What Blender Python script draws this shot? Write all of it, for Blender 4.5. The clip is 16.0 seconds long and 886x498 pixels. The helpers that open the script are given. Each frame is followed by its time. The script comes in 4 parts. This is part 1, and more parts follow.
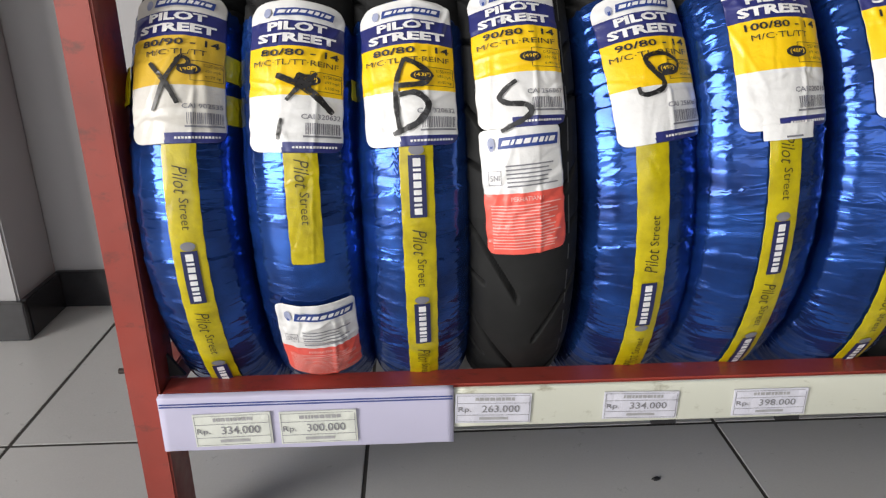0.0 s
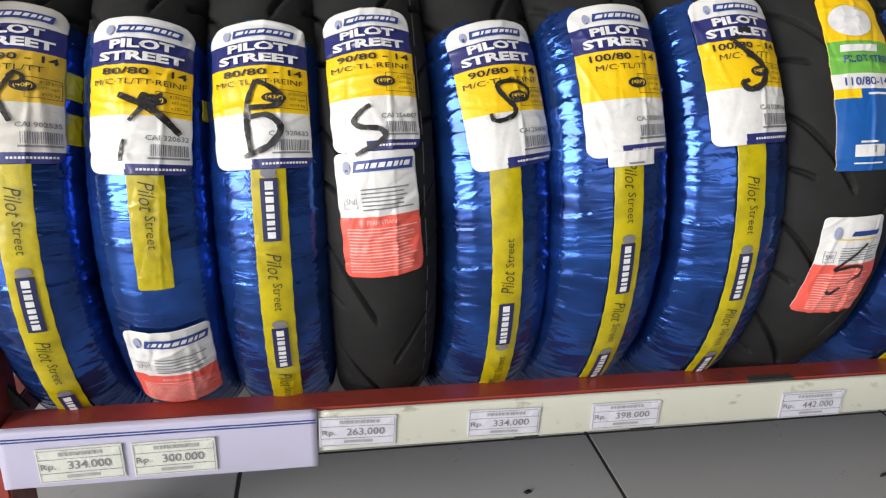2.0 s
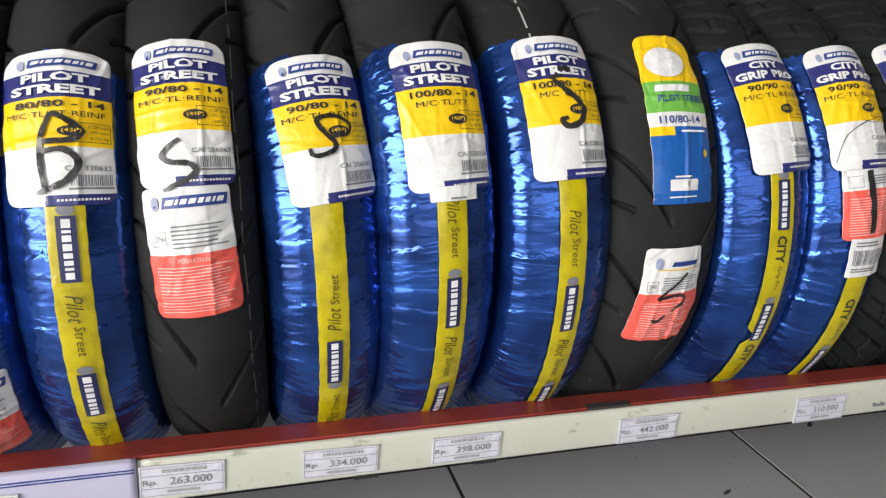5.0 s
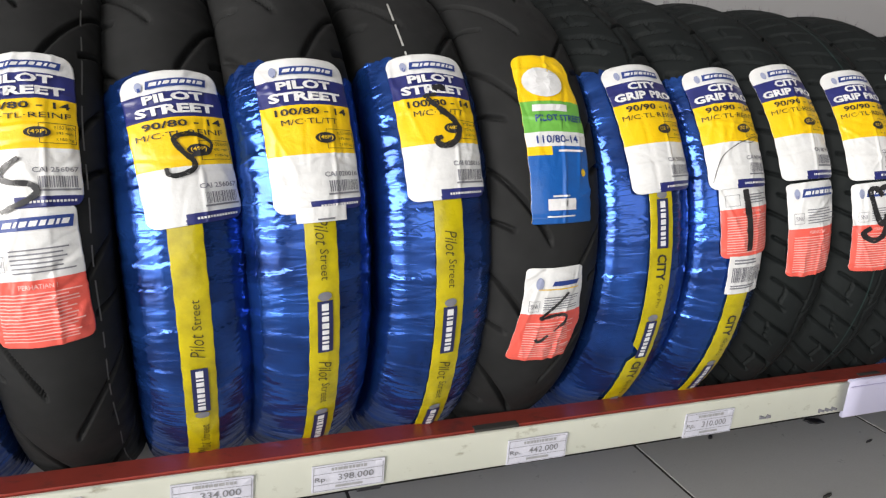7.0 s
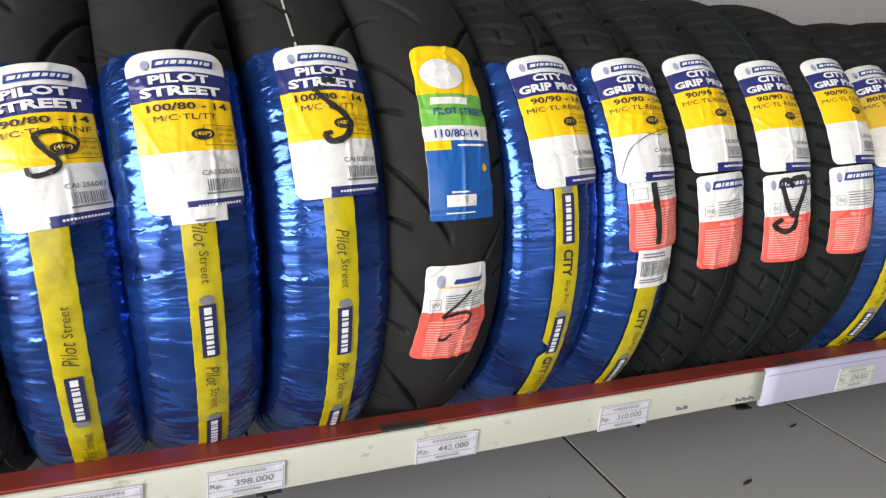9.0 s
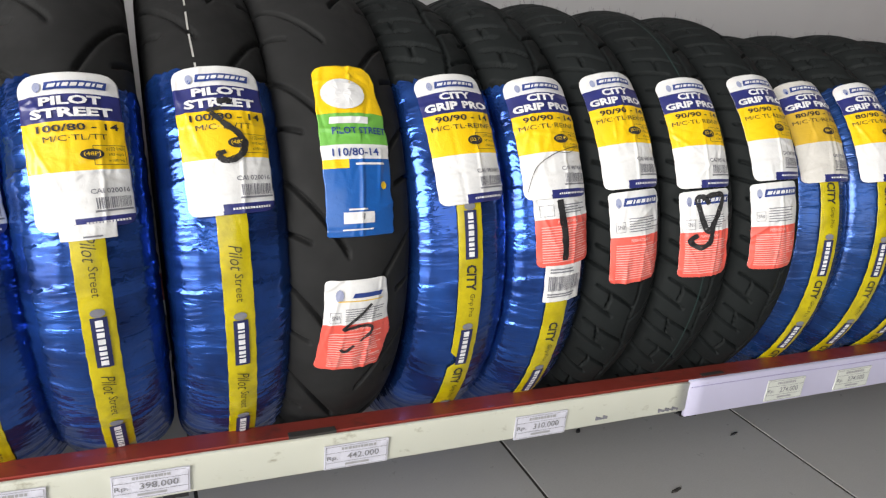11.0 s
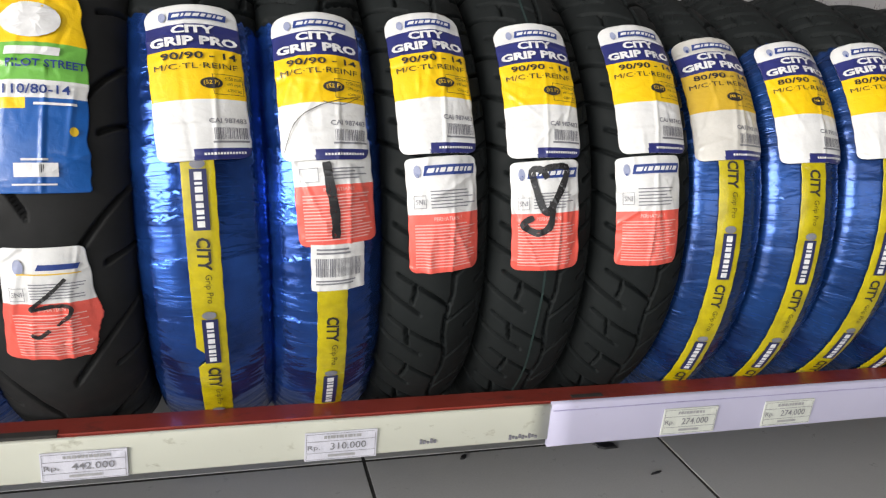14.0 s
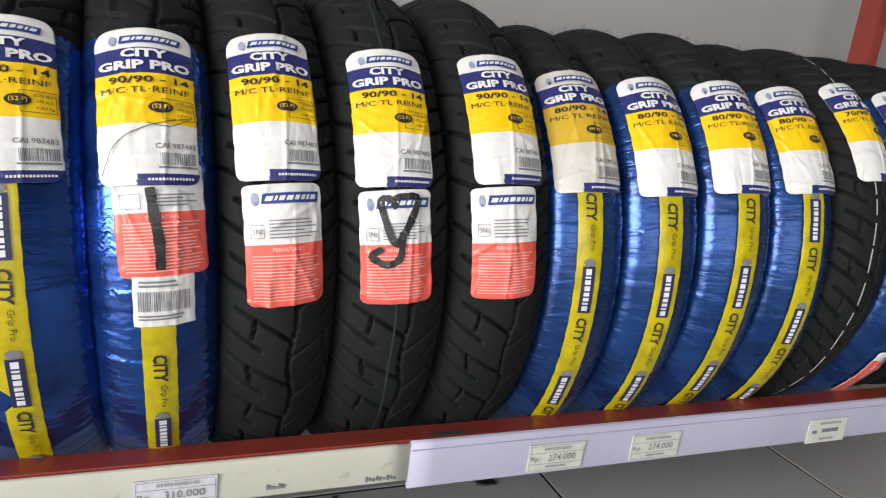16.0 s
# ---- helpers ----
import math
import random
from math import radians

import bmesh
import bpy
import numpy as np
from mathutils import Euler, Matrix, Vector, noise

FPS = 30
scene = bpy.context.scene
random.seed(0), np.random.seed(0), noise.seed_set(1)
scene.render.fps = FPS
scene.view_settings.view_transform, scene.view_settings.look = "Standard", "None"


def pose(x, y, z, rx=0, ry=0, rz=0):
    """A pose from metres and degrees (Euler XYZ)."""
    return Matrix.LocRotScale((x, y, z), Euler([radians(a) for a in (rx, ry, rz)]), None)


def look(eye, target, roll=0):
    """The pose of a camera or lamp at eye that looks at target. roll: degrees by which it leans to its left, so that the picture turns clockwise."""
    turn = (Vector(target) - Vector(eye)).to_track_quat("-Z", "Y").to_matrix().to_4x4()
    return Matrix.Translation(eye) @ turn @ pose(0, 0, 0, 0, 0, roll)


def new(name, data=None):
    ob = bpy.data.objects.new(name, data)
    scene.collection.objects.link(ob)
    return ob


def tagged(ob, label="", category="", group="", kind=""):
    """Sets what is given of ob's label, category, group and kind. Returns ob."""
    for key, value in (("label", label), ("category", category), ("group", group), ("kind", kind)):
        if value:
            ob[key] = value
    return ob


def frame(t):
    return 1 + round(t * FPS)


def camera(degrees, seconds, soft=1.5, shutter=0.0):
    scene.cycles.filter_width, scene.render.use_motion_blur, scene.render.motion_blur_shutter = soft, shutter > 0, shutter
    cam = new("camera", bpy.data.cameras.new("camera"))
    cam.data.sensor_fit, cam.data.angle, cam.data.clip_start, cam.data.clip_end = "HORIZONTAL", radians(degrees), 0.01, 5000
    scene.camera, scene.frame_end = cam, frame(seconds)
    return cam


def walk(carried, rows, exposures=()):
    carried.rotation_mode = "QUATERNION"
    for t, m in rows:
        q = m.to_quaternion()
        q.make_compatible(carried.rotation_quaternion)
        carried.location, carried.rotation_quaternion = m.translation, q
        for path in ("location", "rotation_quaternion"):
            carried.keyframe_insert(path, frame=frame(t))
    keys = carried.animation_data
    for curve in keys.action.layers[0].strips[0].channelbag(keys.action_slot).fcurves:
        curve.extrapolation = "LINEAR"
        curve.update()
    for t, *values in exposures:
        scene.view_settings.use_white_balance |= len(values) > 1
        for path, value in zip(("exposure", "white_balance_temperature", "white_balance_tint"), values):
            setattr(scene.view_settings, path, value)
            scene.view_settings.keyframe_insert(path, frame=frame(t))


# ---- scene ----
cam = camera(64.1, 16.0, soft=1.25)
PATH = [
    (0, (-0.03, -0.52, 0.495), (0.05, 1.349, -0.21), -0.5),
    (0.5, (-0.018, -0.524, 0.498), (0.119, 1.353, -0.178), -0.1),
    (1, (-0.007, -0.525, 0.499), (0.207, 1.351, -0.161), 0.8),
    (1.5, (0.001, -0.521, 0.496), (0.262, 1.347, -0.169), 0.9),
    (2, (0.011, -0.521, 0.505), (0.339, 1.332, -0.172), 1.8),
    (2.5, (0.018, -0.523, 0.51), (0.381, 1.329, -0.152), 2.0),
    (3, (0.029, -0.527, 0.512), (0.428, 1.33, -0.114), 1.9),
    (3.5, (0.037, -0.526, 0.516), (0.489, 1.32, -0.109), 2.2),
    (4, (0.047, -0.525, 0.513), (0.538, 1.313, -0.104), 2.5),
    (6.5, (0.127, -0.53, 0.516), (0.816, 1.26, -0.05), 4.4),
    (7, (0.136, -0.531, 0.519), (0.856, 1.251, -0.033), 4.3),
    (7.5, (0.148, -0.535, 0.519), (0.883, 1.244, -0.022), 4.1),
    (8, (0.163, -0.539, 0.522), (0.937, 1.225, -0.013), 4.5),
    (8.5, (0.18, -0.536, 0.524), (0.984, 1.214, -0.015), 4.4),
    (9, (0.197, -0.534, 0.531), (1.0, 1.199, -0.062), 4.6),
    (11.5, (0.319, -0.585, 0.566), (1.083, 1.156, -0.053), 5.1),
    (12, (0.367, -0.585, 0.551), (1.093, 1.176, -0.06), 3.9),
    (12.5, (0.421, -0.57, 0.538), (1.125, 1.199, -0.071), 4.4),
    (13, (0.497, -0.569, 0.528), (1.152, 1.225, -0.068), 4.6),
    (13.5, (0.55, -0.57, 0.526), (1.152, 1.242, -0.07), 4.2),
    (14, (0.579, -0.557, 0.512), (1.153, 1.267, -0.076), 5.2),
    (14.5, (0.596, -0.548, 0.503), (1.19, 1.281, -0.045), 6.6),
    (15, (0.585, -0.547, 0.527), (1.27, 1.254, -0.009), 6.0),
    (15.5, (0.592, -0.547, 0.532), (1.338, 1.218, -0.041), 6.4),
    (16, (0.651, -0.553, 0.515), (1.414, 1.229, 0.023), 7.1),
]
walk(cam, [(t, look(eye, target, roll)) for t, eye, target, roll in PATH], [(0.0, -0.1), (2.0, -0.04), (4.0, 0.02), (7.0, 0.10), (9.0, 0.21), (12.5, 0.27), (16.0, 0.23)])

# ---- light ----
world = bpy.data.worlds.new("world")
scene.world = world
world.use_nodes = True
wn = world.node_tree.nodes
sky = wn.new("ShaderNodeTexSky")
sky.sky_type, sky.sun_disc = "NISHITA", False
sky.sun_elevation, sky.sun_rotation = radians(50), radians(250)
wn["Background"].inputs[1].default_value = 0.12
world.node_tree.links.new(sky.outputs[0], wn["Background"].inputs[0])
sun = new("sun", bpy.data.lights.new("sun", "SUN"))
sun.data.energy, sun.data.angle, sun.data.color = 2.5, radians(0.6), (1, 0.95, 0.87)
sun.matrix_world = look((0, -6, 8), (-3.5, -3, 0))


def opening_light(name, eye, target, wide, high, watts, colour):
    ob = new(name, bpy.data.lights.new(name, "AREA"))
    ob.data.shape, ob.data.size, ob.data.size_y = "RECTANGLE", wide, high
    ob.data.energy, ob.data.color = watts, colour
    ob.matrix_world = look(eye, target)
    return ob


opening_light("daylight_west", (-2.7, -2.3, 1.25), (0, -2.3, 1.25), 2.3, 2.3, 225, (1.0, 0.953, 0.895))
# Added soft front fill, set in an assumed opening behind the camera.
opening_light("front_fill_south", (-0.6, -4.7, 1.35), (-0.6, 0, 1.35), 3.5, 2.4, 48, (1.0, 0.953, 0.895))

# ---- materials ----


class Mat:
    """A small builder of node materials."""

    def __init__(self, name, colour, rough=0.5, metal=0.0, coat=0.0):
        self.m = bpy.data.materials.new(name)
        self.m.use_nodes = True
        self.t = self.m.node_tree
        self.b = self.t.nodes["Principled BSDF"]
        self.b.inputs["Base Color"].default_value = (*colour, 1)
        self.b.inputs["Roughness"].default_value = rough
        self.b.inputs["Metallic"].default_value = metal
        self.b.inputs["Coat Weight"].default_value = coat
        self.b.inputs["Coat Roughness"].default_value = 0.12
        self.height = None

    def node(self, kind, **ins):
        n = self.t.nodes.new(kind)
        for k, v in ins.items():
            n.inputs[k.replace("_", " ")].default_value = v
        return n

    def link(self, a, b):
        self.t.links.new(a, b)

    def coords(self, scale=(1, 1, 1)):
        tc = self.node("ShaderNodeTexCoord")
        mp = self.node("ShaderNodeMapping")
        mp.inputs["Scale"].default_value = scale
        self.link(tc.outputs["Object"], mp.inputs[0])
        return mp.outputs[0]

    def ring(self, radius, across, along):
        """Coordinates that run across and round a wheel whose axis is x."""
        tc = self.node("ShaderNodeTexCoord")
        sp = self.node("ShaderNodeSeparateXYZ")
        self.link(tc.outputs["Object"], sp.inputs[0])
        at = self.node("ShaderNodeMath")
        at.operation = "ARCTAN2"
        self.link(sp.outputs[2], at.inputs[0])
        self.link(sp.outputs[1], at.inputs[1])
        m1 = self.node("ShaderNodeMath")
        m1.operation = "MULTIPLY"
        m1.inputs[1].default_value = radius * along
        self.link(at.outputs[0], m1.inputs[0])
        m2 = self.node("ShaderNodeMath")
        m2.operation = "MULTIPLY"
        m2.inputs[1].default_value = across
        self.link(sp.outputs[0], m2.inputs[0])
        oi = self.node("ShaderNodeObjectInfo")
        m3 = self.node("ShaderNodeMath")
        m3.operation = "MULTIPLY"
        m3.inputs[1].default_value = 40.0
        self.link(oi.outputs["Random"], m3.inputs[0])
        cb = self.node("ShaderNodeCombineXYZ")
        self.link(m2.outputs[0], cb.inputs[0])
        self.link(m1.outputs[0], cb.inputs[1])
        self.link(m3.outputs[0], cb.inputs[2])
        return cb.outputs[0]

    def noise(self, vec, scale, detail=4.0, rough=0.55, distort=0.0):
        n = self.node("ShaderNodeTexNoise", Scale=scale, Detail=detail, Roughness=rough, Distortion=distort)
        self.link(vec, n.inputs["Vector"])
        return n.outputs["Fac"]

    def ramp(self, fac, lo, hi, c0, c1):
        r = self.node("ShaderNodeValToRGB")
        r.color_ramp.elements[0].position, r.color_ramp.elements[1].position = lo, hi
        r.color_ramp.elements[0].color, r.color_ramp.elements[1].color = (*c0, 1), (*c1, 1)
        self.link(fac, r.inputs[0])
        return r.outputs[0]

    def grey(self, fac, lo, hi, v0, v1):
        return self.ramp(fac, lo, hi, (v0,) * 3, (v1,) * 3)

    def mix(self, fac, a, b):
        n = self.node("ShaderNodeMix")
        n.data_type = "RGBA"
        self.link(fac, n.inputs[0])
        for k, v in ((6, a), (7, b)):
            if isinstance(v, tuple):
                n.inputs[k].default_value = (*v, 1)
            else:
                self.link(v, n.inputs[k])
        return n.outputs[2]

    def colour(self, out):
        self.link(out, self.b.inputs["Base Color"])
        return self

    def rough(self, out):
        self.link(out, self.b.inputs["Roughness"])
        return self

    def bump(self, fac, strength=0.3, dist=0.001):
        n = self.node("ShaderNodeBump", Strength=strength, Distance=dist)
        self.link(fac, n.inputs["Height"])
        if self.height:
            self.link(self.height, n.inputs["Normal"])
        self.height = n.outputs[0]
        self.link(self.height, self.b.inputs["Normal"])
        return self


def rubber(name, colour, dusty):
    k = Mat(name, colour, 0.62)
    v = k.ring(0.25, 1.0, 1.0)
    big = k.noise(v, 14, 3)
    fine = k.noise(v, 900, 2)
    k.colour(k.mix(k.grey(big, 0.42, 0.75, 0, 1), colour, dusty))
    k.b.inputs["Specular IOR Level"].default_value = 0.16
    k.rough(k.grey(k.noise(v, 60, 4), 0.3, 0.7, 0.60, 0.82))
    return k.bump(fine, 0.25, 0.0004).m


def film(name, deep, light, metal, smooth, crumple):
    k = Mat(name, (0.02, 0.085, 0.36), 0.3, metal, 0.25)
    k.b.inputs["Coat Roughness"].default_value = 0.05
    crease = k.noise(k.ring(0.25, 12, 62), 1.0, 3, 0.5, 0.6)
    patch = k.grey(k.noise(k.ring(0.25, 22, 16), 1.0, 2), 0.44, 0.62, 0, 1)
    sharp = k.grey(k.noise(k.ring(0.25, 9, 66), 1.0, 2, 0.5, 0.9), 0.485, 0.515, 0, 1)
    fold = k.grey(k.noise(k.ring(0.25, 20, 120), 1.0, 2, 0.5, 0.7), 0.585, 0.62, 0, 1)
    fine = k.noise(k.ring(0.25, 50, 190), 1.0, 3, 0.6, 0.4)
    big = k.noise(k.ring(0.25, 26, 20), 1.0, 3)
    k.colour(k.ramp(big, 0.3, 0.75, deep, light))
    k.rough(k.grey(fine, 0.3, 0.75, smooth, smooth + 0.12))
    k.bump(crease, 0.26 * crumple, 0.004)
    k.bump(k.mix(patch, (0, 0, 0), sharp), 0.34, 0.0010)
    k.bump(k.mix(patch, (0, 0, 0), fold), 0.30, 0.0008)
    k.bump(fine, 0.12, 0.0008)
    k.link(k.height, k.b.inputs["Coat Normal"])
    return k.m


def felt_ink():
    """Marker ink that has beaded and rubbed off in streaks."""
    k = Mat("marker_ink", (0.012, 0.012, 0.014), 0.3)
    v = k.coords()
    k.link(k.grey(k.noise(v, 340, 4, 0.7, 0.4), 0.34, 0.46, 0.6, 1.0), k.b.inputs["Alpha"])
    k.colour(k.ramp(k.noise(v, 60, 3), 0.35, 0.7, (0.010, 0.010, 0.012), (0.035, 0.034, 0.036)))
    return k.m


def paper(name, colour, rough=0.38, coat=0.35, worn=0.88):
    k = Mat(name, colour, rough, 0, coat)
    v = k.coords()
    dim = tuple(c * worn for c in colour)
    k.colour(k.mix(k.grey(k.noise(v, 55, 5, 0.6), 0.4, 0.72, 0, 1), colour, dim))
    k.bump(k.noise(v, 130, 4, 0.6, 0.6), 0.30, 0.0016)
    return k.bump(k.noise(v, 38, 2, 0.5, 0.8), 0.25, 0.004).m


def painted_steel():
    k = Mat("red_paint", (0.30, 0.045, 0.03), 0.42, 0, 0.15)
    v = k.coords()
    worn = k.grey(k.noise(k.coords((0.6, 1, 1)), 45, 7, 0.74), 0.55, 0.68, 0, 0.75)
    base = k.mix(k.grey(k.noise(v, 9, 4), 0.35, 0.7, 0, 1), (0.285, 0.043, 0.030), (0.19, 0.028, 0.020))
    k.colour(k.mix(worn, base, (0.09, 0.03, 0.025)))
    k.rough(k.grey(k.noise(v, 35, 4), 0.3, 0.7, 0.32, 0.58))
    return k.bump(k.noise(v, 260, 3), 0.12, 0.0006).m


def plastic(name, colour, stain, lo=0.62):
    k = Mat(name, colour, 0.4)
    v = k.coords()
    spots = k.grey(k.noise(k.coords((1, 1, 1.6)), 32, 6, 0.68), lo, lo + 0.12, 0, 1)
    tone = k.mix(k.grey(k.noise(v, 6, 3), 0.35, 0.7, 0, 1), colour, tuple(c * 0.9 for c in colour))
    k.colour(k.mix(spots, tone, stain))
    k.rough(k.grey(k.noise(v, 70, 3), 0.3, 0.7, 0.3, 0.5))
    return k.bump(k.noise(v, 18, 2), 0.06, 0.002).m


def tile_stone():
    k = Mat("floor_tile", (0.38, 0.38, 0.37), 0.24)
    v = k.coords()
    speck = k.noise(v, 420, 3, 0.6)
    dust = k.noise(v, 38, 5, 0.7)
    oi = k.node("ShaderNodeObjectInfo")
    a = k.mix(k.grey(speck, 0.35, 0.68, 0, 1), (0.455, 0.458, 0.455), (0.415, 0.418, 0.415))
    b = k.mix(k.grey(dust, 0.45, 0.85, 0, 0.3), a, (0.37, 0.368, 0.36))
    k.colour(k.mix(k.grey(oi.outputs["Random"], 0.0, 1.0, 0.0, 0.35), b, (0.47, 0.47, 0.465)))
    k.rough(k.grey(dust, 0.3, 0.8, 0.27, 0.31))
    return k.m


def plaster(name, colour):
    k = Mat(name, colour, 0.75)
    v = k.coords()
    k.colour(k.mix(k.grey(k.noise(v, 3, 5, 0.6), 0.4, 0.7, 0, 1), colour, tuple(c * 0.93 for c in colour)))
    return k.bump(k.noise(v, 160, 4), 0.12, 0.001).m


def plain(name, colour, rough=0.5, metal=0.0):
    k = Mat(name, colour, rough, metal)
    v = k.coords()
    k.colour(k.mix(k.grey(k.noise(v, 90, 4), 0.4, 0.7, 0, 1), colour, tuple(c * 0.8 for c in colour)))
    return k.m


RUBBER = rubber("tyre_rubber", (0.0150, 0.0154, 0.0158), (0.0220, 0.0225, 0.0230))
RUBBER_GREEN = rubber("tyre_rubber_cool", (0.0080, 0.0100, 0.0104), (0.0125, 0.0150, 0.0154))
FILM = film("blue_film", (0.0085, 0.033, 0.165), (0.029, 0.118, 0.50), 0.76, 0.10, 1.0)
FILM_DULL = film("dull_blue_film", (0.006, 0.029, 0.125), (0.016, 0.080, 0.31), 0.6, 0.20, 0.9)
WHITE = paper("label_white", (0.75, 0.75, 0.75))
# GREYWHITE and OCHRE: shade coloured into tyre 0's label, film over tyre 12's.
GREYWHITE = paper("label_white_shaded_filmed", (0.62, 0.60, 0.56))
NAVY = paper("label_navy", (0.020, 0.026, 0.165), worn=0.75)
YELLOW = paper("label_yellow", (0.88, 0.565, 0.003), worn=0.94)
OCHRE = paper("label_yellow_shaded_filmed", (0.62, 0.40, 0.03))
SALMON = paper("label_red", (0.83, 0.115, 0.085))
GREEN = paper("label_green", (0.16, 0.46, 0.07))
AZURE = paper("label_blue", (0.006, 0.10, 0.40))
OLIVE = paper("strip_yellow", (0.52, 0.43, 0.003), 0.30, 0.3, 0.66)
INK = plain("ink_dark", (0.02, 0.02, 0.03), 0.45)
INK_BLUE = plain("ink_blue", (0.02, 0.05, 0.24), 0.45)
INK_OLIVE = plain("ink_olive", (0.06, 0.052, 0.014), 0.4)
INK_DEEP = plain("ink_navy", (0.015, 0.02, 0.09), 0.45)
INK_TAG = plain("ink_tag", (0.23, 0.23, 0.25), 0.5)
INK_FAINT = plain("ink_faint", (0.36, 0.36, 0.37), 0.5)
INK_GREY = plain("ink_grey", (0.20, 0.20, 0.23), 0.5)
INK_PALE = plain("ink_pale_blue", (0.30, 0.33, 0.48), 0.5)
INK_WHITE = plain("ink_white", (0.77, 0.77, 0.78), 0.45)
LINE = plain("faint_line", (0.38, 0.36, 0.55), 0.5)
INK_PINK = plain("ink_pale_red", (0.86, 0.50, 0.46), 0.5)
INK_YELLOW = plain("ink_yellow", (0.80, 0.52, 0.02), 0.5)
MARKER = felt_ink()
CHALK = plain("chalk", (0.40, 0.40, 0.38), 0.8)
PALE = plain("pale_mould_line", (0.10, 0.10, 0.10), 0.7)
GREEN_LINE = plain("green_mould_line", (0.010, 0.028, 0.026), 0.7)
RED = painted_steel()
LILAC = plastic("price_strip_lilac", (0.51, 0.495, 0.655), (0.42, 0.40, 0.53), 0.64)
IVORY = plastic("price_strip_ivory", (0.59, 0.60, 0.52), (0.30, 0.29, 0.22), 0.60)
TAG = paper("tag_paper", (0.63, 0.65, 0.60), 0.45, 0.1)
TAG_COOL = paper("tag_paper_cool", (0.62, 0.62, 0.70), 0.45, 0.1)
TILE = tile_stone()
GROUT = plain("grout", (0.035, 0.033, 0.03), 0.9)
WALL = plaster("wall_paint", (0.36, 0.355, 0.365))
# Unseen ceiling, kept grey so that less light bounces onto the tyre tops.
CEIL = plaster("dim_ceiling_paint", (0.27, 0.27, 0.265))
# Dark tone for the unseen walls, chosen to darken what the film reflects.
DARK_WALL = plaster("unseen_dark_wall_paint", (0.20, 0.19, 0.18))
GRANITE = plain("black_baseboard_tile", (0.022, 0.022, 0.025), 0.25)
STEEL = plain("rusty_bolt", (0.035, 0.028, 0.025), 0.6, 0.3)
DARK = plain("black_tape", (0.015, 0.015, 0.018), 0.5)

# ---- mesh helpers ----


def mesh_object(name, verts, faces, mats, parent=None, label="", picks=None, smooth=True):
    me = bpy.data.meshes.new(name)
    me.from_pydata([tuple(v) for v in verts], [], [tuple(f) for f in faces])
    for m in mats:
        me.materials.append(m)
    if picks is not None:
        me.polygons.foreach_set("material_index", np.asarray(picks, dtype=np.int32))
    me.polygons.foreach_set("use_smooth", np.full(len(me.polygons), smooth))
    me.update()
    ob = new(name, me)
    if parent:
        ob.parent = parent
    if label:
        tagged(ob, label)
    return ob


def part(name, bm, material, parent=None, label="", smooth=False):
    me = bpy.data.meshes.new(name)
    bm.to_mesh(me)
    bm.free()
    me.materials.append(material)
    if smooth:
        me.polygons.foreach_set("use_smooth", np.full(len(me.polygons), True))
    ob = new(name, me)
    if parent:
        ob.parent = parent
    if label:
        tagged(ob, label)
    return ob


def box(x0, x1, y0, y1, z0, z1, bevel=0.0, bm=None):
    bm = bm or bmesh.new()
    made = bmesh.ops.create_cube(bm, size=1, matrix=Matrix.LocRotScale(((x0 + x1) / 2, (y0 + y1) / 2, (z0 + z1) / 2), None, (x1 - x0, y1 - y0, z1 - z0)))
    if bevel:
        edges = {e for v in made["verts"] for e in v.link_edges}
        bmesh.ops.bevel(bm, geom=list(edges), offset=bevel, segments=2, affect="EDGES")
    return bm


def grid_faces(nr, nc, base=0):
    i, j = np.meshgrid(np.arange(nr - 1), np.arange(nc - 1), indexing="ij")
    a = (base + i * nc + j).ravel()
    return np.stack([a, a + 1, a + nc + 1, a + nc], 1)


TEXTS = {}


def text_shape(words, bold, slant):
    """Points and faces of a line of lettering, centred, of letter height 1."""
    key = (words, bold, slant)
    if key not in TEXTS:
        cu = bpy.data.curves.new("lettering", "FONT")
        cu.body, cu.offset, cu.shear, cu.resolution_u = words, bold, slant, 2
        ob = bpy.data.objects.new("lettering", cu)
        me = bpy.data.meshes.new_from_object(ob)
        co = np.array([tuple(v.co)[:2] for v in me.vertices])
        fs = [tuple(p.vertices) for p in me.polygons]
        bpy.data.objects.remove(ob)
        bpy.data.meshes.remove(me)
        lo, hi = co.min(0), co.max(0)
        co = (co - (lo + hi) / 2) / max(hi[1] - lo[1], 1e-6)
        TEXTS[key] = (co, fs)
    return TEXTS[key]


